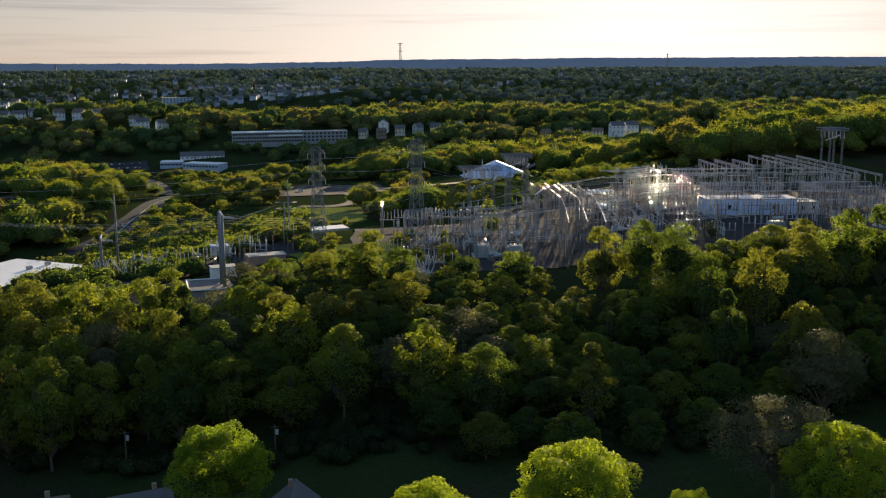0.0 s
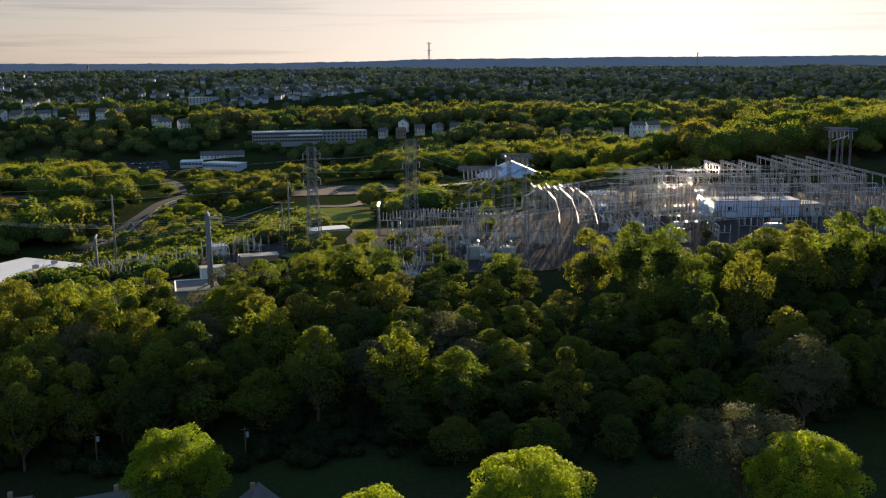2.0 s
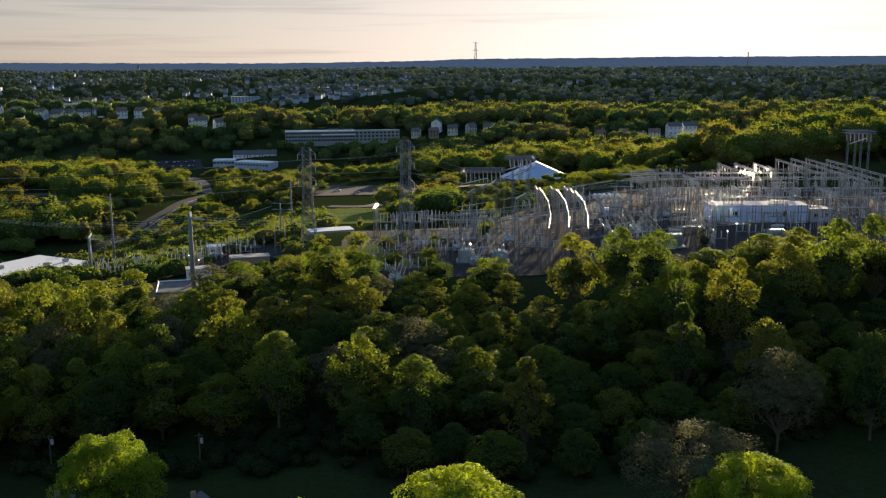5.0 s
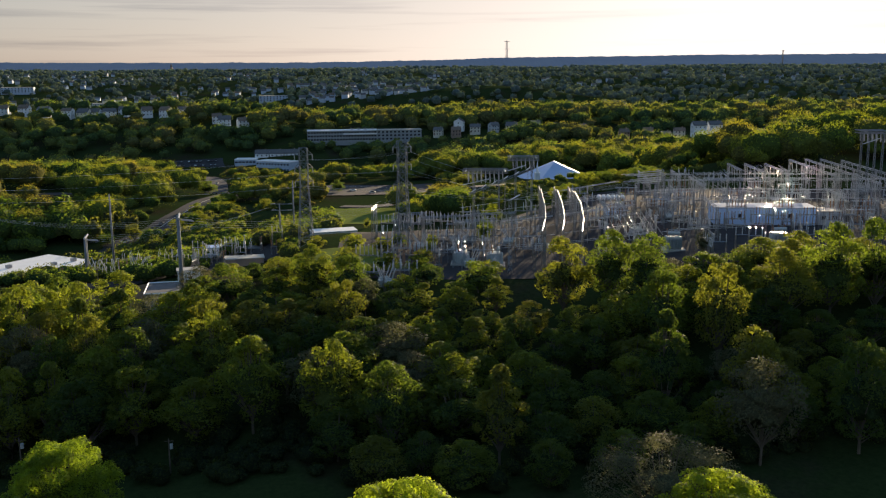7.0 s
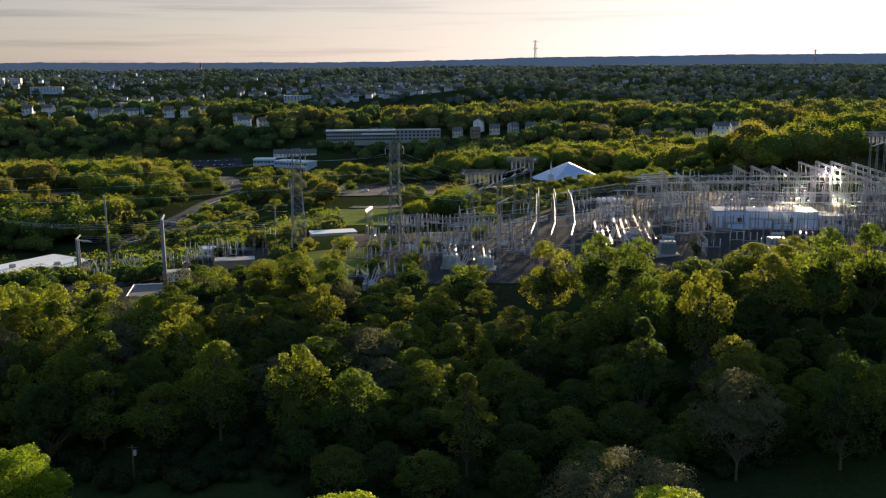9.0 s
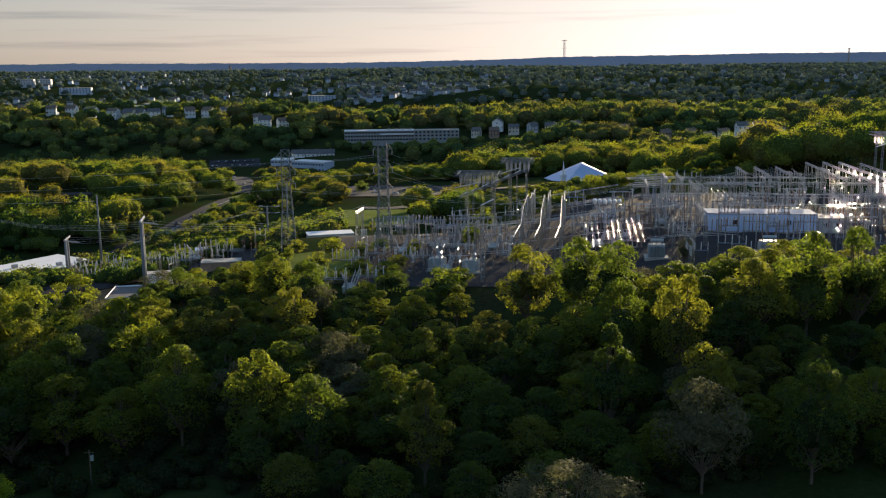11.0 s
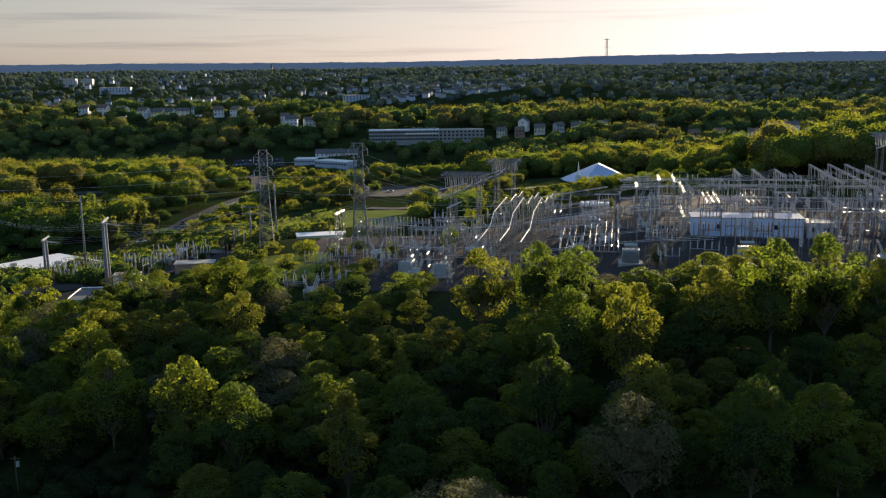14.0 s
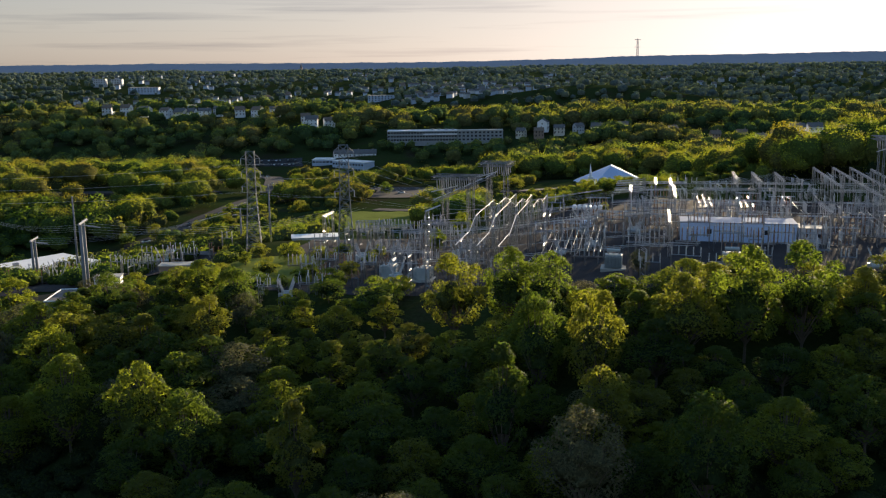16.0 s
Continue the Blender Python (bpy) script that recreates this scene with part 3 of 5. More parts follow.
def by_house(x, y, side, front):
    i, j = int(x // 50), int(y // 50)
    for di in (-1, 0, 1):
        for dj in (-1, 0, 1):
            for a, b in HOUSE_CELLS.get((i + di, j + dj), ()):
                if abs(x - a) < side and -front < y - b < 9:
                    return True
    return False


def clear_town(x, y):
    return not by_house(x, y, 6, 11)


def clear_far(x, y):
    if rect(x, y, -102, -46, 895, 948) or by_house(x, y, 10, 20):
        return False
    if rect(x, y, -65, 65, 880, 962) or rect(x, y, 22, 152, 950, 1000) or rect(x, y, -110, -40, 760, 910):
        return False
    return True


WAREHOUSE = pose(-103, 346, -37, 0, 0, 53.13)
WAREHOUSE_IN = WAREHOUSE.inverted()


def on_warehouse(x, y):
    q = WAREHOUSE_IN @ Vector((x, y, 0))
    return -4 < q.x < 94 and -5 < q.y < 50


woodland("valley_woods", "mixed spring woods on the valley slopes", 3, 1950, 415, 760, clear_mid, 560, 0.025, 20, M_LEAF_VALLEY, 0.43, 14, low=0.55)
woodland("far_woods", "wooded hills of fresh spring green", 4, 4000, 760, 1450, clear_far, 130, 0.038, 21, M_LEAF_FAR, 0.43, 9, level=2, low=0.5)
woodland("school_trees", "low leafy trees along the front of the school", 14, 34, 946, 964, lambda x, y: True, 160, 0.045, 14, M_LEAF_FAR, 0.46, 9, level=2, span=(22, 152))
woodland("town_woods", "tree cover of a distant town, tinted blue for haze", 5, 7300, 1450, 3450, clear_town, 18, 0.09, 13.5, M_LEAF_TOWN, 0.56, 5, level=2)
woodland("understory", "low shrubs at the foot of the wood, coloured dark for shade", 8, 700, 150, 202, lambda x, y: 152 + max(0, 60 - x) * 0.35 < y < 190 + max(0, 30 - x) * 0.2 and not in_yard(x, y), 160, 0.085, 4.2, M_LEAF_SHADE, 0.55, 12, level=2, span=(-70, 190))
woodland("roadside_scrub", "thin low scrub beside the warehouse and sheds", 9, 330, 288, 352, lambda x, y: not on_warehouse(x, y) and not rect(x, y, 3, 26, 284, 312) and not rect(x, y, -8, 10, 322, 342) and (x * 0.7 + y * 1.3) % 21 > 7, 120, 0.075, 5.0, M_LEAF_LOW, 0.62, 8, level=2, low=0.4, span=(-62, 32))
woodland("roadside_shrubs", "low roadside shrubs and saplings", 6, 4200, 345, 520, lambda x, y: rect(x, y, -170, 45, 345, 520) and not on_warehouse(x, y) and not rect(x, y, -8, 56, 342, 380) and (y < 455 or x < 0), 110, 0.07, 17, M_LEAF_LOW, 0.45, 8, level=2)


# ---------------- the switchyard ----------------
YARD_TURN = -11.54
YO, YV, YU = Vector((100, 270)), Vector((0.98, -0.2)).normalized(), Vector((0.2, 0.98)).normalized()


def spot(lx, ly, dz=0.0, turn=0.0):
    """A pose on the yard's ground, by the yard's own axes."""
    p = YO + YV * lx + YU * ly
    return pose(p.x, p.y, height(p.x, p.y) + dz, 0, 0, YARD_TURN + turn)


def spot_z(lx, ly):
    p = YO + YV * lx + YU * ly
    return height(p.x, p.y)


def pad(label, x0, x1, y0, y1, turn, mat, lift=0.12, step=4.0, edge=0.0, category="gravel"):
    """A patch of surfacing that follows the ground, about the middle of its rectangle turned by some degrees."""
    cx, cy, c, sn = (x0 + x1) / 2, (y0 + y1) / 2, math.cos(radians(turn)), math.sin(radians(turn))
    n, m = max(2, int((x1 - x0) / step)), max(2, int((y1 - y0) / step))
    verts, faces = [], []
    for jj in range(m + 1):
        for ii in range(n + 1):
            u, v = (x1 - x0) * (ii / n - 0.5), (y1 - y0) * (jj / m - 0.5)
            if ii in (0, n) or jj in (0, m):
                k = 1 + edge * noise.noise((u * 0.15, v * 0.15, cx))
                u, v = u * k, v * k
            x, y = cx + u * c - v * sn, cy + u * sn + v * c
            verts.append((x, y, height(x, y) + lift))
    for jj in range(m):
        for ii in range(n):
            k = jj * (n + 1) + ii
            faces.append((k, k + 1, k + n + 2, k + n + 1))
    tagged(mesh_ob("pavement", verts, faces, mat, smooth=True), label, category, kind="structure")


pad("grey crushed stone surface of the switchyard", 72, 262, 233, 362, YARD_TURN, M_GRAVEL, edge=0.05)
pad("grey crushed stone of the lower switchyard", 42, 92, 252, 334, YARD_TURN, M_GRAVEL, 0.10, edge=0.08)
pad("grey crushed stone beside the road", -46, 28, 288, 338, 8, M_GRAVEL, 0.12, edge=0.1)
pad("bare brown earth bank", -30, -6, 268, 284, 14, M_DIRT, 0.12, 2.5, 0.2, "earth")
pad("broad grey asphalt junction of the highway", 44, 118, 612, 672, -6, M_ASPHALT, 0.5, 5, 0.06, "road")
pad("sunlit mown lawn beside the drive", 34, 80, 446, 540, -8, M_LAWN, 0.2, 4, 0.2, "lawn")
pad("mown grass bank above the shed", 18, 62, 338, 362, 10, M_LAWN, 0.15, 3, 0.15, "lawn")
pad("mown grass strip by the lower yard", 26, 60, 262, 300, 14, M_LAWN, 0.16, 3, 0.15, "lawn")


def lattice(bm, a, b, w0, w1, panels, r):
    """A square lattice mast or truss from a to b, w0 wide at a and w1 at b."""
    a, b = Vector(a), Vector(b)
    d = (b - a).normalized()
    s1 = Vector((0, 0, 1)) if abs(d.z) < 0.5 else Vector((1, 0, 0))
    s2 = d.cross(s1).normalized()
    s1 = s2.cross(d).normalized()

    def corner(t, k):
        w = (w0 + (w1 - w0) * t) / 2
        sx, sy = ((-1, -1), (1, -1), (1, 1), (-1, 1))[k % 4]
        return a + (b - a) * t + s1 * sx * w + s2 * sy * w
    for k in range(4):
        rod(bm, corner(0, k), corner(1, k), r, n=4)
        for p in range(panels):
            t0, t1 = p / panels, (p + 1) / panels
            rod(bm, corner(t0, k + p % 2), corner(t1, k + 1 - p % 2), r * 0.6, n=3)
            rod(bm, corner(t1, k), corner(t1, k + 1), r * 0.6, n=3)


def stack(bm, a, b, r, n=5):
    """A string or post of insulator sheds from a to b."""
    a, b = Vector(a), Vector(b)
    rod(bm, a, b, r * 0.55, n=6)
    q = (b - a).to_track_quat("Z", "Y").to_matrix().to_4x4()
    for i in range(n):
        c = a + (b - a) * ((i + 0.5) / n)
        bmesh.ops.create_cone(bm, cap_ends=True, segments=7, radius1=r, radius2=r * 0.6, depth=(b - a).length / n * 0.35, matrix=Matrix.Translation(c) @ q)


def gantry(length, h, m, strings=4, label="galvanised lattice steel gantry with hanging insulator strings", r=0.075, tubes=False):
    """Two lattice columns carry a truss beam along the local y axis."""
    g = thing("gantry", label, "gantry", m, "switchyard gantries")
    cols = max(2, int(length / 17) + 1)
    for k in range(cols):
        y = length * k / (cols - 1)
        bm = bmesh.new()
        lattice(bm, (0, y, -6.0), (0, y, h), 0.8, 0.5, 7, r * 0.8)
        part("column", bm, M_STEEL, g)
    bm = bmesh.new()
    if tubes:
        rod(bm, (0, -0.6, h - 0.1), (0, length + 0.6, h - 0.1), 0.11, n=8)
        rod(bm, (0, 0, h - 0.2), (0, -3.5, h - 4.5), 0.07, n=5)
    else:
        lattice(bm, (0, -0.6, h - 0.1), (0, length + 0.6, h - 0.1), 0.55, 0.55, int(length / 2.2), r * 0.8)
    part("beam", bm, M_STEEL, g)
    for k in range(strings):
        y = length * (k + 0.5) / strings
        bm = bmesh.new()
        stack(bm, (0, y, h - 0.5), (0.25, y, h - 3.0), 0.21, 6)
        part("insulator_string", bm, M_PORC, g)
        bm = bmesh.new()
        rod(bm, (0.25, y, h - 2.8), (0.5, y, max(2.0, h - 7.5)), 0.05, n=5)
        part("dropper", bm, M_ALU, g)
    return g


def lz(lx, ly, z):
    """Height over the yard's ground of the level z."""
    return z - spot_z(lx, ly)


# gantry lines: across, along, length, level of the beam
for lx, ly, ln, z in ((4.4, -4.8, 29, 15.2), (5, 30, 15, 13.2), (5, 54, 14, 11.2), (9.6, -3.5, 28, 15.1), (10.5, 29, 15, 13.0), (10.5, 53, 14, 11.0),
                      (15, -2.5, 26, 15.1), (15.6, 28, 15, 13.0), (15.6, 53, 14, 10.9)):
    gantry(ln, lz(lx, ly, z), spot(lx, ly), 3, "tall steel gantry line with bright tube beams", tubes=True)
for lx, ly, ln, z in ((43.5, 57, 15, 14.3), (51.5, 76, 16, 14.3), (56.5, 72, 20, 14.3), (57, 33, 24, 16), (55, 1, 21, 13.5), (77.6, 70, 20, 17), (84, 62, 28, 17),
                      (91.5, 66, 24, 17), (98, 20, 19, 14)):
    gantry(ln, lz(lx, ly, z), spot(lx, ly), 5)
for lx, ly, ln, z in ((108, 60, 56, 16), (115, 38, 80, 16), (121, 42, 76, 16), (126, 36, 72, 16.5)):
    gantry(ln, lz(lx, ly, z), spot(lx, ly), 9, "long steel gantry with a level truss beam")


# tall combs of hanging insulators: thin twin beams on slender lattice legs
def comb_frame(m, w, d, h, drop, n, label):
    g = thing("switch_tower", label, "steel tower", m, "tall switch frames")
    for x in (w * 0.2, w * 0.85):
        for y in (0, d):
            bm = bmesh.new()
            lattice(bm, (x, y, -2.5), (x, y, h - 0.4), 0.7, 0.45, 12, 0.06)
            part("leg", bm, M_STEEL_SHADED, g)
    for z in (h, h - 0.9):
        for y in (0, d / 2, d):
            bm = bmesh.new()
            rod(bm, (-1.2, y, z), (w + 1.2, y, z), 0.14, n=5)
            part("beam", bm, M_STEEL, g)
    for x in (0, w):
        bm = bmesh.new()
        rod(bm, (x, -2.0, h - 0.2), (x, d + 2.0, h - 0.2), 0.13, n=5)
        part("beam", bm, M_STEEL, g)
    for i in range(n):
        x = w * (i + 0.5) / n
        for y in (0, d / 2, d):
            bm = bmesh.new()
            stack(bm, (x, y, h - 0.9), (x + 0.2, y, h - 0.9 - drop), 0.2, 7)
            part("insulator_string", bm, M_PORC, g)
    bm = bmesh.new()
    rod(bm, (-1.0, -1.2, h - 1.4 - drop), (w * 0.6, -1.6, h - 0.6 - drop * 0.6), 0.16)
    part("tube", bm, M_ALU, g)


comb_frame(spot(-5.4, 60), 9.0, 9, lz(-5, 60, 22.2), 3.0, 6, "tall steel switch frame with a comb of insulators")
comb_frame(spot(119, 66), 7.5, 7, lz(119, 66, 31.0), 3.0, 5, "very tall steel switch frame with a comb of insulators")
comb_frame(spot(-21.5, 60), 14.0, 8, lz(-18, 60, 18.0), 3.6, 9, "broad steel switch frame with hanging insulators")


def sloping_truss(m, a, b, n):
    """A truss that climbs between two frames, with bright short tubes along it."""
    a, b = Vector(a), Vector(b)
    g = thing("sloping_truss", "sloping steel truss with short bright tubes", "truss", m)
    bm = bmesh.new()
    lattice(bm, a, b, 0.7, 0.7, 12, 0.08)
    part("truss", bm, M_STEEL, g)
    for k in range(n):
        c = a + (b - a) * ((k + 0.4) / n)
        bm = bmesh.new()
        rod(bm, c + Vector((-0.6, -1.9, 0.3)), c + Vector((0.9, 2.4, 0.9)), 0.15)
        part("tube", bm, M_ALU, g)
        if k % 2:
            bm = bmesh.new()
            lattice(bm, (c.x, c.y, 0), c, 0.5, 0.4, 8, 0.04)
            part("leg", bm, M_STEEL, g)


sloping_truss(spot(-20, 50), (0, 0, lz(-20, 50, 10.5)), (22.5, -10.5, lz(-20, 50, 20.9)), 6)

# zigzag tubes that carry the phases from one gantry line to the next
for lx, ya in ((4.4, -4.8), (9.6, -3.5), (15.0, -2.5)):
    for a, b in (((lx, -14.7, 12.3), (lx, ya - 0.4, 15.1)), ((lx, ya + 27, 15.0), (lx + 0.6, 29.5, 13.1)), ((lx + 0.6, 44, 13.0), (lx + 0.6, 54, 11.2))):
        g = thing("phase_tube", "bright sloping aluminium tube between the gantries", "bus bar", group="sloping tubes")
        pa, pb = [Vector((*(YO + YV * q[0] + YU * q[1]), q[2])) for q in (a, b)]
        bm = bmesh.new()
        rod(bm, pa, pb, 0.085)
        part("tube", bm, M_ALU, g)
        bm = bmesh.new()
        mid = (pa + pb) / 2
        lattice(bm, (mid.x, mid.y, height(mid.x, mid.y) - 0.6), mid, 0.5, 0.3, 8, 0.035)
        part("leg", bm, M_STEEL, g)

# end column with a fan of level arms
g = thing("line_terminal", "twin lattice column with a fan of level arms", "steel column", spot(47, 57))
for x in (-1.2, 1.0):
    bm = bmesh.new()
    lattice(bm, (x * 1.7, 0, -2), (x * 0.7, 0, lz(47, 57, 18.4)), 1.3, 0.7, 13, 0.08)
    part("column", bm, M_STEEL, g)
for k in range(6):
    bm = bmesh.new()
    zz = lz(47, 57, 18.0 - 0.75 * k)
    rod(bm, (-7.5 - 0.25 * k, 0.3, zz - 0.7), (0.4, 0, zz), 0.13, n=5)
    part("arm", bm, M_ALU, g)


def rack_model(w, h, n):
    """A portal with two tiers of upright insulators."""
    g = thing("switch_rack", "steel rack with two tiers of upright insulators", "switch rack", group="switch racks")
    for x in (-w / 2, w / 2):
        for y in (-0.7, 0.7):
            bm = bmesh.new()
            rod(bm, (x, y, -1.2), (x, y, h), 0.09, n=4)
            part("leg", bm, M_STEEL, g)
    for z in (h * 0.38, h * 0.78):
        for y in (-0.7, 0.7):
            bm = bmesh.new()
            rod(bm, (-w / 2 - 0.3, y, z), (w / 2 + 0.3, y, z), 0.085, n=4)
            part("crossbeam", bm, M_STEEL, g)
        for k in range(n):
            x = -w / 2 + w * (k + 0.5) / n
            bm = bmesh.new()
            stack(bm, (x, -0.7, z), (x, -0.7, z + 2.5), 0.2, 7)
            rod(bm, (x, -1.3, z - 0.25), (x, 0.9, z - 0.1), 0.06, n=4)
            part("insulator", bm, M_BROWNPORC if k % 3 else M_PORC, g)
    bm = bmesh.new()
    for y in (-0.9, 0, 0.9):
        rod(bm, (-w / 2 - 1.0, y, h + 0.1), (w / 2 + 1.0, y, h + 0.1), 0.05, n=4)
    part("busbar", bm, M_ALU, g)
    return g


def bus_support_model(h, posts):
    g = thing("bus_support", "steel stand with upright grey porcelain insulators", "bus support", group="bus supports")
    bm = bmesh.new()
    w = 1.7 * (posts - 1)
    rod(bm, (-w / 2, 0, h), (w / 2, 0, h), 0.13, n=4)
    part("crossbeam", bm, M_STEEL, g)
    for x in ((-w / 2, w / 2) if posts > 1 else (0,)):
        bm = bmesh.new()
        lattice(bm, (x, 0, -0.8), (x, 0, h), 0.34, 0.26, 3, 0.05)
        part("column", bm, M_STEEL, g)
    for k in range(posts):
        x = -w / 2 + 1.7 * k
        bm = bmesh.new()
        stack(bm, (x, 0, h), (x, 0, h + 2.2), 0.19, 6)
        rod(bm, (x, -0.5, h + 1.95), (x, 0.5, h + 1.95), 0.07)
        part("insulator", bm, M_PORC if posts != 2 else M_BROWNPORC, g)
    return g


SUPPORT = [bus_support_model(h, n) for h, n in ((3.4, 3), (5.4, 3), (4.2, 1), (6.8, 3), (2.6, 2))]


def breaker_model():
    """Three slanting pairs of bushings on tanks."""
    g = thing("circuit_breaker", "grey circuit breaker with leaning porcelain bushings", "circuit breaker", group="circuit breakers")
    for k in range(3):
        y = 2.6 * k
        bm = bmesh.new()
        bmesh.ops.create_cone(bm, cap_ends=True, segments=12, radius1=0.55, radius2=0.55, depth=2.6, matrix=pose(0, y, 1.7, 0, 90, 0))
        part("tank", bm, M_GREYPAINT, g)
        for sx in (-1, 1):
            bm = bmesh.new()
            stack(bm, (sx * 0.7, y, 2.1), (sx * 1.9, y, 5.2), 0.24, 8)
            rod(bm, (sx * 1.9, y, 5.2), (sx * 2.05, y, 5.6), 0.07)
            part("bushing", bm, M_PORC, g)
        for sx in (-1, 1):
            bm = bmesh.new()
            rod(bm, (sx * 0.9, y, -0.5), (sx * 0.9, y, 1.4), 0.1, n=4)
            part("leg", bm, M_STEEL, g)
    bm = bmesh.new()
    box(bm, -2.1, -1.3, 1.6, 3.4, 0.2, 2.0, 0.05)
    part("control_cabinet", bm, M_GREYPAINT, g)
    return g


BREAKER = breaker_model()


def transformer_model():
    g = thing("power_transformer", "large grey power transformer with radiator fins", "transformer", group="power transformers")
    bm = bmesh.new()
    box(bm, -2.2, 2.2, -1.5, 1.5, 0.2, 3.6, 0.12)
    part("tank", bm, M_GREYPAINT, g)
    for k in range(5):
        for sy in (-1, 1):
            bm = bmesh.new()
            for f in range(4):
                box(bm, -2.1 + 0.9 * k + 0.17 * f, -2.02 + 0.9 * k + 0.17 * f, sy * 2.0 - 0.4, sy * 2.0 + 0.4, 0.6, 3.2)
            part("radiator", bm, M_GREYPAINT, g)
    bm = bmesh.new()
    bmesh.ops.create_cone(bm, cap_ends=True, segments=12, radius1=0.5, radius2=0.5, depth=3.4, matrix=pose(0, -1.0, 4.7, 0, 90, 0))
    rod(bm, (-1.2, -1.0, 3.5), (-1.2, -1.0, 4.5), 0.1)
    rod(bm, (1.2, -1.0, 3.5), (1.2, -1.0, 4.5), 0.1)
    part("conservator", bm, M_GREYPAINT, g)
    for k in range(3):
        bm = bmesh.new()
        stack(bm, (-1.4 + 1.4 * k, 0.6, 3.6), (-1.7 + 1.7 * k, 1.0, 5.8), 0.25, 7)
        part("bushing", bm, M_BROWNPORC, g)
    bm = bmesh.new()
    box(bm, -3.2, 3.2, -3.0, 3.0, -1.5, 0.2, 0.05)
    part("plinth", bm, M_CONCRETE, g)
    return g


TRANSFORMER = transformer_model()


def disconnect_model(h, w):
    g = thing("disconnect_switch", "raised steel rack with insulators and open switch blades", "disconnect switch", group="disconnect switches")
    for x in (-w / 2, w / 2):
        bm = bmesh.new()
        for y in (-0.8, 0.8):
            rod(bm, (x, y, -1.0), (x, y * 0.6, h), 0.075, n=5)
        for k in range(4):
            rod(bm, (x, -0.75, h * k / 4), (x, 0.7, h * (k + 1) / 4), 0.04, n=3)
        part("leg", bm, M_STEEL, g)
    bm = bmesh.new()
    for y in (-0.9, 0.9):
        rod(bm, (-w / 2 - 0.6, y, h), (w / 2 + 0.6, y, h), 0.09, n=4)
    part("crossbeam", bm, M_STEEL, g)
    for k in range(3):
        x = -w / 2 + w * k / 2
        for y in (-0.9, 0.9):
            bm = bmesh.new()
            stack(bm, (x, y, h), (x, y, h + 1.9), 0.18, 5)
            part("insulator", bm, M_PORC, g)
        bm = bmesh.new()
        rod(bm, (x, -0.9, h + 1.75), (x, 0.5, h + 2.9), 0.05, n=5)
        part("blade", bm, M_ALU, g)
    return g


SWITCH = [disconnect_model(5.0, 5.2), disconnect_model(7.5, 5.2), disconnect_model(3.2, 4.4)]


def put(model, m):
    if model.name not in FIRST:
        FIRST[model.name] = 1
        model.matrix_basis = m
        return model
    return copy_thing(model, m)


def keep_clear(lx, ly):
    """Where nothing stands: the control building, its road and the large frames' feet."""
    if 54 < lx < 104 and 12 < ly < 34:
        return True
    if -8 < lx < 6 and 55 < ly < 70:
        return True
    return False


# rows of bus supports under the gantries
yr = random.Random(5)
rows = []
for lx0, lx1, ly0, ly1, dx, dy in ((-26, -12, -18, 60, 6.5, 8), (-10, 36, -22, 70, 6.4, 9.0), (38, 62, -24, 96, 6.2, 9.5), (64, 104, 26, 100, 6.2, 8.5), (48, 128, -26, 10, 6.0, 6.5), (106, 134, 4, 118, 7.0, 9.5)):
    lx = lx0
    while lx <= lx1:
        kind = yr.choice((0, 0, 1, 1, 2, 3, 4))
        ly = ly0 + yr.uniform(0, 3)
        while ly <= ly1:
            if yr.random() < 0.40 and not keep_clear(lx, ly):
                rows.append((lx + yr.uniform(-0.4, 0.4), ly, kind if yr.random() < 0.8 else yr.randrange(5)))
            ly += dy
        lx += dx
for lx, ly, k in rows:
    put(SUPPORT[k], spot(lx, ly, 0.0, yr.choice((0, 0, 90))))
for lx, ly in ((26, 8), (34, 14), (-22, 10), (46, 28), (66, 34), (74, 30), (88, 34), (112, 8), (120, 0), (104, -10), (30, 34), (-6, 20)):
    put(BREAKER, spot(lx, ly, 0.0, yr.uniform(-8, 8)))
for lx, ly in ((-20, -4), (-10, -6), (41, -8), (112, -16), (70, -10)):
    put(TRANSFORMER, spot(lx, ly, 0.3, 90 * yr.randrange(2)))


# racks of the lower yard and the small yard by the road
for x0, x1, y0, y1, dx, dy, kinds in ((58, 92, 264, 322, 5.5, 6.5, (1, 3, 3, 0)), (42, 66, 236, 256, 4.5, 5.0, (0, 4, 2)), (-42, -12, 300, 332, 5.0, 5.5, (0, 2, 4)), (-6, 26, 294, 318, 5.0, 6.0, (0, 4, 2, 1))):
    x = x0
    while x < x1:
        y = y0 + yr.uniform(0, 2)
        while y < y1:
            if yr.random() < 0.36:
                put(SUPPORT[yr.choice(kinds)], pose(x + yr.uniform(-0.5, 0.5), y, height(x, y), 0, 0, YARD_TURN + yr.choice((0, 0, 90))))
            y += dy
        x += dx
for x, y in ((-30, 312), (-20, 306), (-38, 322), (4, 312), (48, 246), (56, 242), (70, 290), (82, 262)):
    put(BREAKER, pose(x, y, height(x, y), 0, 0, yr.uniform(-30, 30)))
for x, y, ln, h in ((56, 311, 9, 11), (72, 300, 12, 9.5), (80, 282, 12, 11), (66, 318, 8, 8), (88, 300, 14, 10)):
    gantry(ln, h, pose(x, y, height(x, y), 0, 0, YARD_TURN - (72 if x > 60 else 0)), 3, "steel portal frame of the lower yard")
g = thing("line_terminal", "tall steel terminal column with a bright tube beam", "steel column", spot(-5.6, -19))
bm = bmesh.new()
lattice(bm, (0, 0, -2), (0, 0, lz(-5.6, -19, 18.3)), 1.3, 0.8, 13, 0.08)
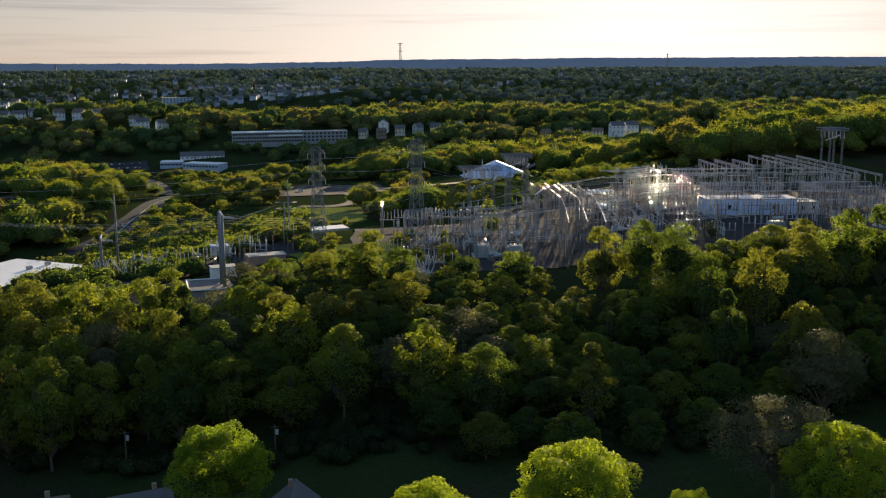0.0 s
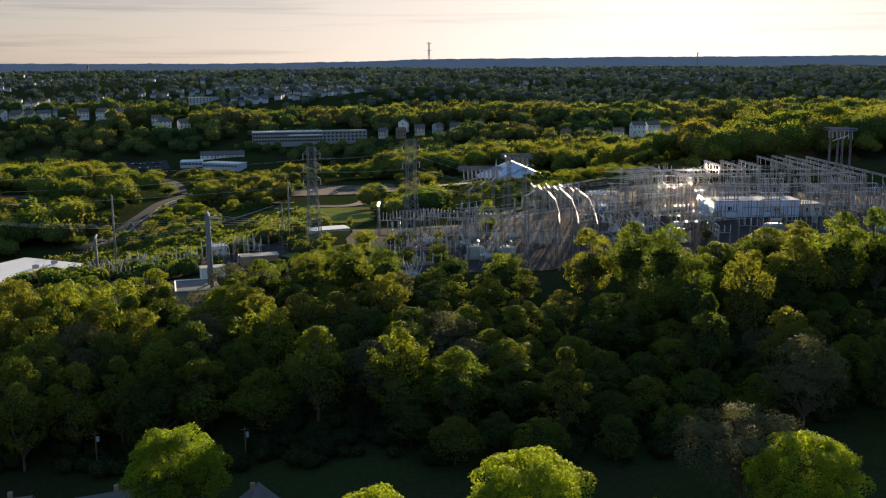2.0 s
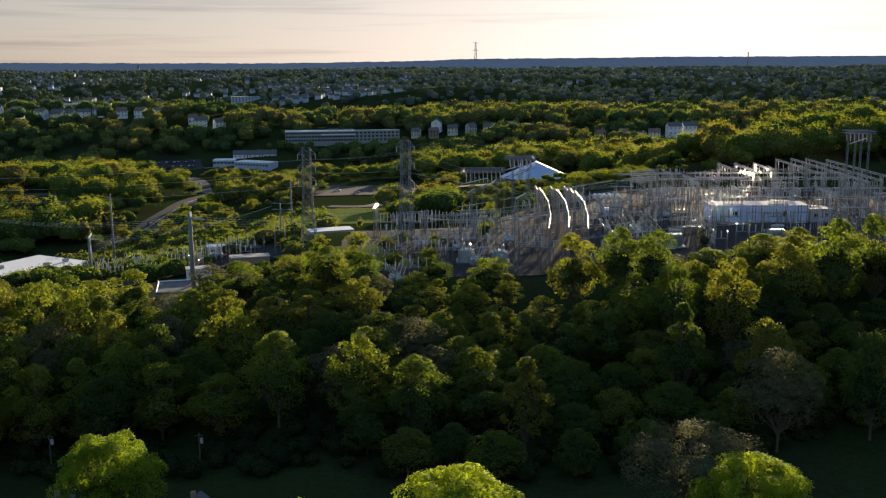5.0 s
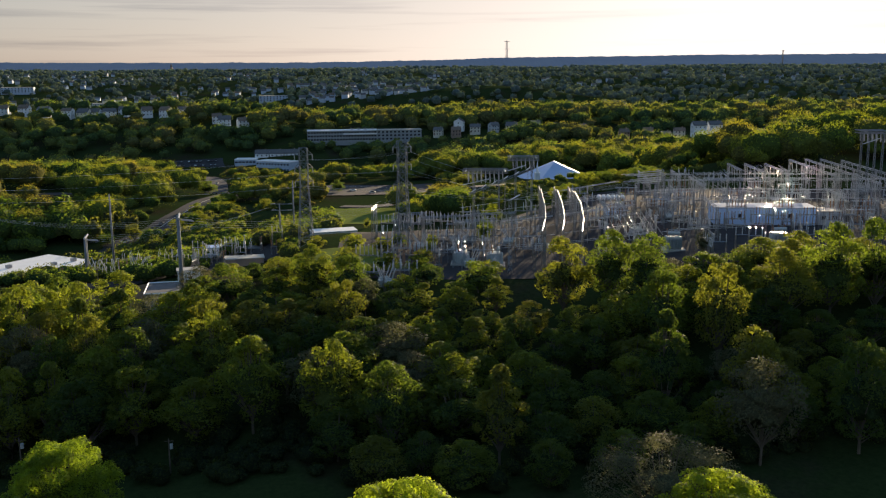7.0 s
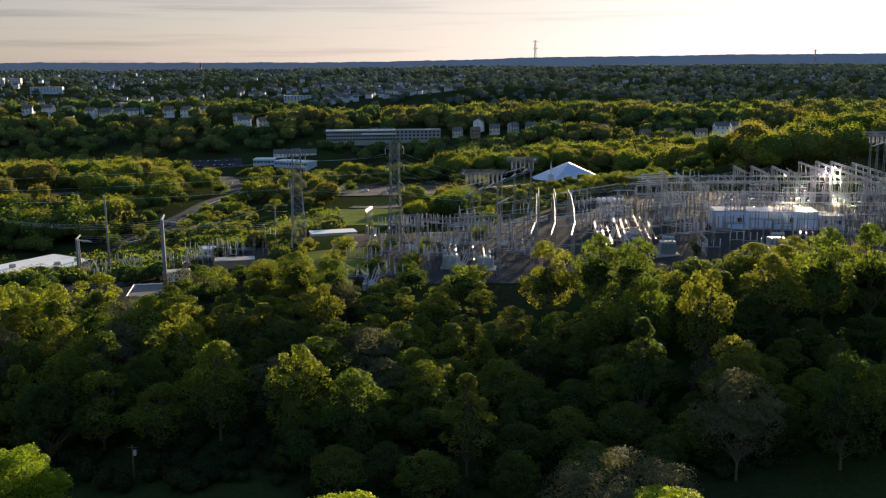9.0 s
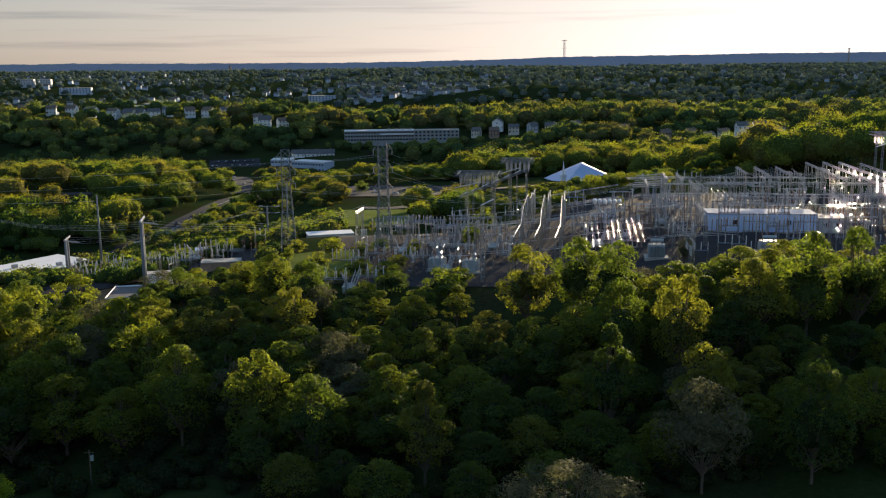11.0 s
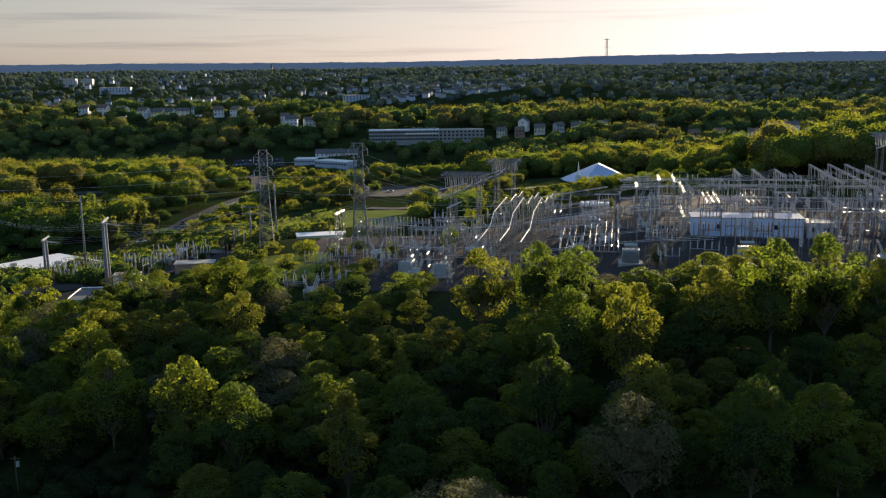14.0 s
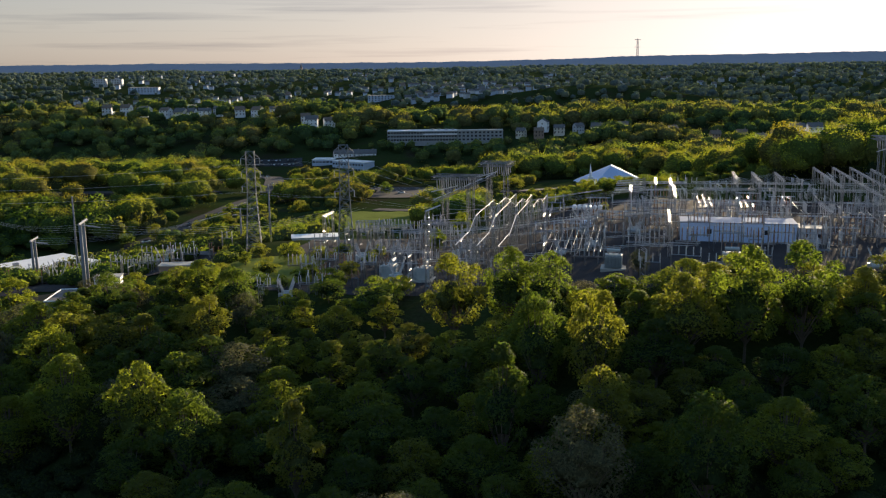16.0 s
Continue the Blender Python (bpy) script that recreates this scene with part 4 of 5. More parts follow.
part("column", bm, M_STEEL, g)
bm = bmesh.new()
rod(bm, (-0.4, -0.6, lz(-5.6, -19, 18.2)), (2.6, 4.0, lz(-5.6, -19, 19.2)), 0.2)
part("beam", bm, M_ALU, g)
for lx in (3.6, 9.0, 14.3):
    g = thing("line_terminal", "sloping bright tube on slender steel legs", "steel column", spot(lx, -26))
    h0 = lz(lx, -26, 10.9)
    bm = bmesh.new()
    rod(bm, (-0.6, 0, h0), (0.6, 11.3, h0 + 1.4), 0.13)
    part("beam", bm, M_ALU, g)
    for y, k in ((0.5, 0.0), (10.5, 1.25)):
        bm = bmesh.new()
        lattice(bm, (y * 0.1 - 0.5, y, -1.5), (y * 0.1 - 0.5, y, h0 + k), 0.5, 0.4, 9, 0.045)
        part("leg", bm, M_STEEL, g)
RACK = [rack_model(5.6, 9.5, 6), rack_model(6.4, 7.0, 7)]
for i, (lx, ly) in enumerate(((52.6, 55), (53, 44), (63, 12), (70, 9), (77, 12.5), (84, 9.5), (92, 12), (99, 10), (88, 44), (70, 46), (79, 50), (106, 26), (114, 22), (120, 30), (34, 46), (28, 22), (40, 20))):
    put(RACK[i % 2], spot(lx, ly, 0, yr.uniform(-4, 4)))


# rows of tall upright insulators on low steel frames
def candle_model(n, h, tall, mat):
    g = thing("insulator_row", "row of tall upright porcelain insulators on a steel frame", "insulator row", group="insulator rows")
    w = 1.3 * (n - 1)
    for x in (-w / 2, w / 2):
        bm = bmesh.new()
        for y in (-0.5, 0.5):
            rod(bm, (x, y, -1.0), (x, y, h), 0.09, n=4)
        rod(bm, (x, -0.5, 0.2), (x, 0.5, h - 0.1), 0.05, n=3)
        part("leg", bm, M_STEEL, g)
    bm = bmesh.new()
    for y in (-0.5, 0.5):
        box(bm, -w / 2 - 0.5, w / 2 + 0.5, y - 0.09, y + 0.09, h, h + 0.2)
    part("crossbeam", bm, M_STEEL, g)
    first = None
    for k in range(n):
        if first is None:
            bm = bmesh.new()
            stack(bm, (0, 0, h + 0.2), (0, 0, h + 0.2 + tall), 0.2, 6)
            rod(bm, (0, -0.3, h + 0.2 + tall), (0, 0.3, h + 0.35 + tall), 0.13, n=6)
            first = part("insulator", bm, mat, g)
            first.location.x = -w / 2
        else:
            ob = new("insulator", first.data)
            ob.parent, ob.location = g, (-w / 2 + 1.3 * k, 0, 0)
    return g


CANDLE = [candle_model(7, 0.8, 3.0, M_PORC), candle_model(6, 3.6, 2.6, M_PORC), candle_model(5, 1.4, 3.4, M_BROWNPORC)]
for x, y, k, turn in ((53, 283, 0, 0), (59, 271, 0, 10), (66, 279, 2, 0), (70, 285, 0, 0), (62, 264, 2, 90), (-28, 305, 0, 8), (-19, 304, 0, 8), (-9, 316, 0, 4), (1, 314, 0, 4), (-24, 311, 2, 8), (6, 319, 2, 0),
                      (64, 338, 1, 0), (73, 338, 1, 0), (83, 336, 1, 0), (68, 332, 1, 0), (78, 330, 1, 0), (92, 342, 1, 0), (102, 340, 1, 0), (76, 306, 0, 0), (85, 314, 2, 0), (93, 322, 1, 0)):
    put(CANDLE[k], pose(x, y, height(x, y), 0, 0, YARD_TURN + turn))
for lx, ly, k, turn in ((34, 4, 0, 0), (34, 12, 0, 0), (22, 30, 0, 0), (22, 38, 2, 0), (31, 44, 2, 0), (44, 34, 0, 90), (50, 22, 0, 0), (50, 30, 2, 0), (52, 40, 0, 0), (50, 12, 0, 0), (66, 40, 1, 0), (76, 40, 1, 0), (86, 42, 1, 0),
                        (68, 56, 1, 0), (78, 58, 1, 0), (96, 52, 1, 90), (94, 24, 0, 0), (98, 34, 0, 0), (104, 44, 1, 0), (110, 52, 1, 0), (118, 48, 1, 0), (112, 30, 0, 0), (60, 14, 2, 0), (80, 13, 2, 0), (0, 10, 0, 0), (-8, 30, 1, 0), (-14, 40, 1, 0), (24, 48, 0, 0)):
    put(CANDLE[k], spot(lx, ly, 0, turn))


# rows of disconnect switches across the bays
for lx, ly0, ly1 in ((-20, 0, 60), (0, -14, 62), (20, -12, 66), (30, 20, 66), (48, -20, 90), (60, 36, 92), (72, 38, 96), (88, 38, 96), (100, 40, 96), (112, 6, 110), (122, 6, 110), (70, -18, 8), (90, -18, 8)):
    ly = ly0
    while ly < ly1:
        if not keep_clear(lx, ly) and yr.random() < 0.52:
            put(SWITCH[yr.randrange(3)], spot(lx + yr.uniform(-1, 1), ly, 0, yr.choice((0, 0, 0, 90))))
        ly += yr.uniform(6.5, 9)
for x, y in ((62, 272), (70, 276), (78, 290), (64, 300), (72, 314), (84, 312), (-36, 308), (-24, 318), (-14, 326), (2, 300), (14, 306), (52, 240), (60, 250)):
    put(SWITCH[yr.choice((0, 2))], pose(x, y, height(x, y), 0, 0, YARD_TURN))


# level tubular bus bars along and across the rows
def tube(name, label, a, b, r, mat, category="bus bar", group="bus bars"):
    bm = bmesh.new()
    rod(bm, a, b, r, n=6)
    return tagged(part(name, bm, mat), label, category, group)


def yard_point(lx, ly, z):
    p = YO + YV * lx + YU * ly
    return (p.x, p.y, z)


for lx, ly0, ly1, over in [(24 + 6 * i, -10, 22, 5.4) for i in range(3)] + [(66 + 12 * i, 36, 60, 7.4) for i in range(4)] + [(110 + 9 * i, 10, 34, 7.4) for i in range(3)]:
    for k in (-1.7, 0, 1.7):
        tube("bus_bar", "level aluminium tube conductor on insulators", yard_point(lx + k, ly0, spot_z(lx, ly0) + over), yard_point(lx + k, ly1, spot_z(lx, ly1) + over), 0.06, M_STEEL)
for i in range(17):
    ly = -16 + 7.0 * i
    over = yr.choice((5.4, 7.4, 8.6))
    for k in (0, 2.0):
        for a, b in ((-24, -10), (-8, 8), (10, 34), (38, 50), (50, 62)) if ly < 72 else ((38, 62),):
            if yr.random() < 0.6:
                tube("bus_bar", "level aluminium tube conductor on insulators", yard_point(a, ly + k, spot_z(a, ly) + over), yard_point(b, ly + k, spot_z(b, ly) + over), 0.06, M_ALU)
        if ly > 33:
            for a, b in ((64, 84), (85, 104), (107, 128)):
                if yr.random() < 0.7:
                    tube("bus_bar", "level aluminium tube conductor on insulators", yard_point(a, ly + k, spot_z(a, ly) + over), yard_point(b, ly + k, spot_z(b, ly) + over), 0.06, M_ALU)


# a rack of white reactor balls
def reactor_rack(m):
    g = thing("reactor_rack", "steel rack carrying two rows of white spheres", "reactor rack", m)
    for i in range(6):
        for j in range(2):
            bm = bmesh.new()
            bmesh.ops.create_uvsphere(bm, u_segments=12, v_segments=8, radius=0.74, matrix=pose(1.65 * i, 1.9 * j, 5.8))
            part("sphere", bm, M_WHITEWALL, g, smooth=True)
    for x in (0, 3.1, 6.3, 9.4):
        bm = bmesh.new()
        lattice(bm, (x, 0.75, -0.8), (x, 0.75, 4.8), 1.4, 1.4, 5, 0.06)
        part("leg", bm, M_STEEL, g)
    bm = bmesh.new()
    for y in (-0.2, 0.75, 2.1):
        box(bm, -0.8, 9.2, y - 0.12, y + 0.12, 4.8, 5.0)
    part("deck", bm, M_STEEL, g)
    for i in range(5):
        for sx in (-1, 1):
            bm = bmesh.new()
            x = 4.2 + sx * (0.5 + 0.25 * i)
            stack(bm, (x, -6 + 0.9 * i, 0.6), (x + sx * 3.2, -6 + 0.9 * i, 5.4), 0.2, 9)
            part("bushing", bm, M_PORC, g)
    bm = bmesh.new()
    box(bm, 2.2, 6.2, -7.2, -1.0, -0.8, 1.9, 0.15)
    part("tank", bm, M_BLUEWALL, g)


reactor_rack(spot(25.8, 56))


# ---------------- line towers and poles ----------------
def wire(a, b, sag, r=0.022, label="thin sagging aluminium power line"):
    a, b = Vector(a), Vector(b)
    n = 10
    pts = [a.lerp(b, i / n) - Vector((0, 0, sag * 4 * (i / n) * (1 - i / n))) for i in range(n + 1)]
    cu = bpy.data.curves.new("power_line", "CURVE")
    cu.dimensions, cu.bevel_depth, cu.bevel_resolution = "3D", r, 0
    sp = cu.splines.new("POLY")
    sp.points.add(n)
    for p, q in zip(sp.points, pts):
        p.co = (*q, 1)
    cu.materials.append(M_WIRE)
    me = bpy.data.meshes.new_from_object(bpy.data.objects.new("tmp", cu))
    ob = new("power_line", me)
    bpy.data.curves.remove(cu)
    return tagged(ob, label, "power line", "power lines")


def lattice_tower(x, y, top, base, w, arms, turn):
    z0 = height(x, y)
    h = top - z0
    g = thing("lattice_tower", "tall galvanised lattice transmission tower with short arms", "transmission tower", pose(x, y, z0, 0, 0, turn), "transmission towers")
    for sx in (-1, 1):
        for sy in (-1, 1):
            bm = bmesh.new()
            rod(bm, (sx * base / 2, sy * base / 2, -1.5), (sx * w / 2, sy * w / 2, h * 0.6), 0.13, n=7)
            rod(bm, (sx * w / 2, sy * w / 2, h * 0.6), (sx * w / 2, sy * w / 2, h), 0.11, n=7)
            part("leg", bm, M_STEEL_SHADED, g)
    bm = bmesh.new()
    n = 13
    for p in range(n):
        t0, t1 = p / n, (p + 1) / n
        w0, w1 = (base + (w - base) * min(1, t / 0.6) for t in (t0, t1))
        cs0 = [(sx * w0 / 2, sy * w0 / 2, h * t0) for sx, sy in ((-1, -1), (1, -1), (1, 1), (-1, 1))]
        cs1 = [(sx * w1 / 2, sy * w1 / 2, h * t1) for sx, sy in ((-1, -1), (1, -1), (1, 1), (-1, 1))]
        for k in range(4):
            rod(bm, cs0[k], cs1[(k + 1) % 4], 0.07, n=3)
            rod(bm, cs0[(k + 1) % 4], cs1[k], 0.07, n=3)
            rod(bm, cs1[k], cs1[(k + 1) % 4], 0.07, n=3)
    tagged(part("bracing", bm, M_STEEL_SHADED, g), kind="stuff")
    ends = []
    for za in arms:
        for sx in (-1, 1):
            bm = bmesh.new()
            tip = (sx * 2.9, 0, za * h + 0.2)
            for sy in (-1, 1):
                rod(bm, (sx * w / 2, sy * w / 2, za * h), tip, 0.09, n=4)
                rod(bm, (sx * w / 2, sy * w / 2, za * h + 1.6), tip, 0.07, n=4)
            part("crossarm", bm, M_STEEL_SHADED, g)
            bm = bmesh.new()
            stack(bm, tip, (sx * 2.9, 0, za * h - 1.6), 0.2, 6)
            part("insulator_string", bm, M_PORC, g)
            ends.append(g.matrix_basis @ Vector((sx * 2.9, 0, za * h - 1.6)))
    return ends


E1 = lattice_tower(33.9, 309.5, 28.8, 5.0, 2.6, (0.66, 0.80, 0.93), 8)
E2 = lattice_tower(64.8, 295.5, 31.7, 5.2, 2.7, (0.60, 0.78, 0.94), 8)
for a, b in zip(E1, E2):
    wire(a, b, 0.7)
for i, e in enumerate(E1):
    wire(e, (-260 - 5 * (i % 2), 395, 14 + 4 * (i // 2)), 7, 0.018)
for i, e in enumerate(E2):
    wire(e, yard_point(5 + 5 * (i % 3), 4, 15.4), 1.2)


def pole(x, y, top, r, arms, label, mat=M_STEEL_SHADED, base=None):
    z0 = height(x, y) if base is None else base
    h = top - z0
    g = thing("utility_pole", label, "utility pole", pose(x, y, z0, 0, 0, -12), "utility poles")
    bm = bmesh.new()
    rod(bm, (0, 0, -1.5), (0, 0, h), r, r * 0.55, 10)
    part("shaft", bm, mat, g, smooth=True)
    for za, ln in arms:
        bm = bmesh.new()
        rod(bm, (-ln, 0, h - za), (ln, 0, h - za), 0.14, n=4)
        part("crossarm", bm, mat, g)
        for sx in (-1, 1):
            bm = bmesh.new()
            stack(bm, (sx * ln * 0.95, 0, h - za), (sx * ln * 0.95 + 1.4, 0.5, h - za + 0.1), 0.22, 6)
            part("insulator_string", bm, M_PORC, g)


def twin_pole(x, y, x2, y2, top, r, label):
    """Two thick poles close behind one another, their tops joined by an arm that carries the strings."""
    z0 = height(x, y)
    h = top - z0
    g = thing("utility_pole", label, "utility pole", pose(x, y, z0), "utility poles")
    for px, py in ((0, 0), (x2 - x, y2 - y)):
        bm = bmesh.new()
        rod(bm, (px, py, -2.5), (px, py, h), r, r * 0.7, 12)
        part("shaft", bm, M_STEEL_SHADED, g, smooth=True)
    bm = bmesh.new()
    rod(bm, (0.3, -1.6, h - 0.15), (x2 - x + 0.3, y2 - y + 1.6, h + 0.1), 0.3, n=6)
    part("crossarm", bm, M_PORC, g, "pale jointed arm across both tops")
    for k in range(3):
        bm = bmesh.new()
        yy = (y2 - y) * k / 2
        stack(bm, (0.4, yy, h - 0.5 - 0.5 * k), (3.4, yy + 1.0, h - 1.0 - 0.5 * k), 0.17, 7)
        part("insulator_string", bm, M_PORC, g)


twin_pole(1.2, 253.7, 0.5, 257.7, 15.8, 0.55, "pair of thick grey steel poles above the tree tops")
twin_pole(-35.3, 305.2, -35.7, 308.5, 2.2, 0.5, "pair of grey steel poles beside a white roof")
pole(-32.8, 333.5, 12.2, 0.45, (), "tall slim grey steel pole")
pole(28.8, 362, 12.0, 0.42, (), "slim grey steel pole beside a lattice tower")
pole(24.7, 332.5, 7.6, 0.4, ((0.2, 3.2), (2.4, 3.0)), "grey steel pole with two crossarms")
for k in range(4):
    wire((2.4, 256, 15.4 - 0.8 * k), (60 + 3 * k, 322, 9), 3.5)
    wire((-34, 306, 2.6 - 0.7 * k), (22, 333, 6.5), 2.5)
    wire((1, 254, 15.4 - 0.6 * k), (-150, 470, -4), 6)


# ---------------- buildings ----------------
WINDOW_MESH = {}


def window(parent, w, h, m):
    """A recessed dark pane in a pale frame; panes of one size share their mesh."""
    key = (round(w, 2), round(h, 2))
    if key not in WINDOW_MESH:
        bm = bmesh.new()
        box(bm, -w / 2, w / 2, -0.04, 0.02, -h / 2, h / 2)
        pane = bpy.data.meshes.new("window")
        bm.to_mesh(pane)
        bm.free()
        pane.materials.append(M_GLASS_DARK)
        WINDOW_MESH[key] = pane
    ob = new("window", WINDOW_MESH[key])
    ob.parent = parent
    ob.matrix_basis = m
    return ob


def house(x, y, w, d, h, turn, wall, roof, label, cols=3, floors=2, z=None, group="hillside houses", rise=0.32):
    """A gabled house: walls, roof with eaves, chimney, door and windows."""
    z0 = (height(x, y) if z is None else z)
    g = thing("house", label, "house", pose(x, y, z0, 0, 0, turn), group)
    bm = bmesh.new()
    box(bm, -w / 2, w / 2, -d / 2, d / 2, -2.5, h)
    r = d * rise
    a = [bm.verts.new(p) for p in ((-w / 2, -d / 2, h), (-w / 2, d / 2, h), (-w / 2, 0, h + r))]
    b = [bm.verts.new(p) for p in ((w / 2, d / 2, h), (w / 2, -d / 2, h), (w / 2, 0, h + r))]
    bm.faces.new(a)
    bm.faces.new(b)
    part("wall", bm, wall, g)
    bm = bmesh.new()
    e = 0.5
    for sy in (-1, 1):
        q = [(-w / 2 - e, 0, h + r + 0.15), (w / 2 + e, 0, h + r + 0.15), (w / 2 + e, sy * (d / 2 + e), h - e * r / (d / 2) + 0.15), (-w / 2 - e, sy * (d / 2 + e), h - e * r / (d / 2) + 0.15)]
        top = [bm.verts.new(p) for p in q]
        low = [bm.verts.new((p[0], p[1], p[2] - 0.22)) for p in q]
        bm.faces.new(top)
        bm.faces.new(low[::-1])
        for k in range(4):
            bm.faces.new((top[k], low[k], low[(k + 1) % 4], top[(k + 1) % 4]))
    part("roof", bm, roof, g)
    if floors:
        bm = bmesh.new()
        box(bm, w * 0.22, w * 0.22 + 0.8, 0.2, 1.0, h + r * 0.4, h + r + 1.0, 0.05)
        part("chimney", bm, M_BRICK, g)
        for f in range(floors):
            for c in range(cols):
                xx = w * ((c + 0.5) / cols - 0.5)
                window(g, 1.1, 1.4, pose(xx, -d / 2 - 0.01, h * (f + 0.55) / floors))
        for f in range(floors):
            window(g, 1.1, 1.4, pose(-w / 2 - 0.01, 0, h * (f + 0.55) / floors, 0, 0, -90))
            window(g, 1.1, 1.4, pose(w / 2 + 0.01, 0, h * (f + 0.55) / floors, 0, 0, 90))
        bm = bmesh.new()
        box(bm, -w / 2 + 0.5, -w / 2 + 1.5, -d / 2 - 0.06, -d / 2 + 0.02, 0, 2.1)
        part("door", bm, M_SHINGLE_BROWN, g)
    return g


def flat_block(name, label, category, m, w, d, h, wall, roof, cols, floors, parapet=0.6, ww=1.6, wh=1.5, group=""):
    """A flat-roofed building with its front at local y = 0 and one corner at the origin."""
    g = thing(name, label, category, m, group)
    bm = bmesh.new()
    box(bm, 0, w, 0, d, -4, h)
    part("wall", bm, wall, g)
    bm = bmesh.new()
    box(bm, -0.25, w + 0.25, -0.25, d + 0.25, h, h + parapet, 0.05)
    part("roof", bm, roof, g)
    for f in range(floors):
        for c in range(cols):
            window(g, ww, wh, pose(w * (c + 0.5) / cols, -0.01, h * (f + 0.56) / floors))
    return g


# the long school on the far slope
SCH = flat_block("school_building", "long three-storey pale school with rows of windows", "school", pose(30, 972, -21.5), 70, 15, 10.6, M_SCHOOL, M_WHITEWALL, 24, 3, 0.8, 2.1, 1.8)
bm = bmesh.new()
box(bm, 70.3, 116, 1.2, 15, -4, 10.4)
wing = part("wing", bm, M_SCHOOL, SCH)
for f in range(3):
    for c in range(11):
        window(wing, 2.2, 1.7, pose(72.5 + 4.1 * c, 1.19, 10.4 * (f + 0.56) / 3))
bm = bmesh.new()
box(bm, 70.1, 116.3, 0.9, 15.3, 10.4, 11.1, 0.05)
part("roof", bm, M_CONCRETE, SCH)
bm = bmesh.new()
box(bm, 36, 70, -1.5, -0.3, 6.8, 8.2, 0.05)
part("canopy", bm, M_WHITEWALL, SCH)
for k in range(4):
    bm = bmesh.new()
    box(bm, 44 + 7 * k, 46 + 7 * k, 5, 7, 11.3, 13.0, 0.1)
    part("roof_vent", bm, M_STEEL, SCH)

# white offices by the road, with three gabled white houses behind
flat_block("office_building", "white two-storey office building with ribbon windows", "office building", pose(-39, 921, -42.5, 0, 0, -4), 20, 18, 9, M_TOWNWALL, M_WHITEROOF, 6, 2, 0.6, 2.4, 1.5)
flat_block("office_building", "white long low office wing with square windows", "office building", pose(-18.5, 912, -43.5, 0, 0, -34), 38, 16, 9.5, M_TOWNWALL, M_WHITEROOF, 11, 2, 0.6, 2.0, 1.6)
for i, x in enumerate((-14, 0, 14)):
    house(x, 945, 13, 11, 8, -3 + 2 * i, M_WHITEWALL, M_SHINGLE, "white gabled house above the offices", 3, 2, -37.5)

# hall with a broad pale roof and a thin white spire
HALL = thing("assembly_hall", "white hall with a spire and a broad metal roof tinted skylight blue", "church hall", pose(200, 632, -28, 0, 0, 8))
bm = bmesh.new()
box(bm, -19, 21, -19, 19, -3, 5.5)
part("wall", bm, M_WHITEWALL, HALL)
bm = bmesh.new()
apex = [bm.verts.new(p) for p in ((-2, -4, 17.2), (1, 5, 17.2))]
eave = [bm.verts.new(p) for p in ((-20.5, -20.5, 5.4), (22.5, -20.5, 5.4), (22.5, 20.5, 5.4), (-20.5, 20.5, 5.4))]
for f in ((eave[0], eave[1], apex[0]), (eave[1], eave[2], apex[1], apex[0]), (eave[2], eave[3], apex[1]), (eave[3], eave[0], apex[0], apex[1]), eave[::-1]):
    bm.faces.new(f)
part("roof", bm, M_METALROOF, HALL)
bm = bmesh.new()
box(bm, -20.5, -17.5, -17, -14, -2, 12, 0.1)
rod(bm, (-19, -15.5, 12), (-19, -15.5, 20.5), 1.0, 0.05, 8)
part("spire", bm, M_WHITEWALL, HALL)
for k in range(6):
    window(HALL, 2.2, 2.6, pose(-15 + 6 * k, -19.01, 2.2))

# large store with a white flat roof
STORE = flat_block("warehouse", "large warehouse with a white membrane roof and vents", "warehouse", WAREHOUSE, 90, 45, 7.4, M_WHITEWALL, M_WHITEROOF, 8, 1, 0.4, 3.0, 1.2)
sr = random.Random(3)
for k in range(9):
    bm = bmesh.new()
    x, y = sr.uniform(20, 84), sr.uniform(6, 38)
    box(bm, x, x + 2.2, y, y + 1.8, 7.9, 9.2, 0.08)
    part("roof_vent", bm, M_STEEL, STORE)

# control building of the yard
cg = flat_block("control_building", "long flat-roofed control building, walls tinted blue as in skylit shade", "control building", spot(58.5, 20.7, 0, 0), 31, 9.5, 10.3 - spot_z(58.5, 22), M_BLUEWALL, M_FLATROOF, 2, 1, 0.3, 1.3, 1.3)
flat_block("control_building", "grey block annex beside the control building", "control building", spot(90.5, 21.5, 0, 0), 7, 8, 4.2, M_GREYWALL, M_CONCRETE, 2, 1, 0.3, 1.2, 1.2)
bm = bmesh.new()
box(bm, 3.0, 4.1, -0.08, 0.02, 0, 2.2)
part("door", bm, M_GREYPAINT, cg)

# low sheds at the lower edge of the yard
flat_block("storage_shed", "low white metal shed with a ribbed roof", "shed", pose(36, 366, -12.6, 0, 0, 10), 17.5, 8, 3.4, M_GREYWALL, M_WHITEROOF, 0, 0, 0.25)
# the tan shed's shadowed front is put in by a darker wall material
flat_block("storage_shed", "tan flat-roofed equipment shed", "shed", pose(9.6, 288.5, -6.4, 0, 0, 6), 11.5, 5, 3.2, M_BRICK, M_CONCRETE, 0, 0, 0.3)
flat_block("storage_shed", "dark open equipment shed", "shed", pose(9, 318, -9.5, 0, 0, 6), 14, 6, 3.6, M_SHINGLE_BROWN, M_SHINGLE, 0, 0, 0.3)
flat_block("hut", "small hut with a pale blue roof", "hut", pose(-1, 335, -11.4, 0, 0, 8), 6, 5, 3.2, M_GREYWALL, M_METALROOF, 1, 1, 0.3)

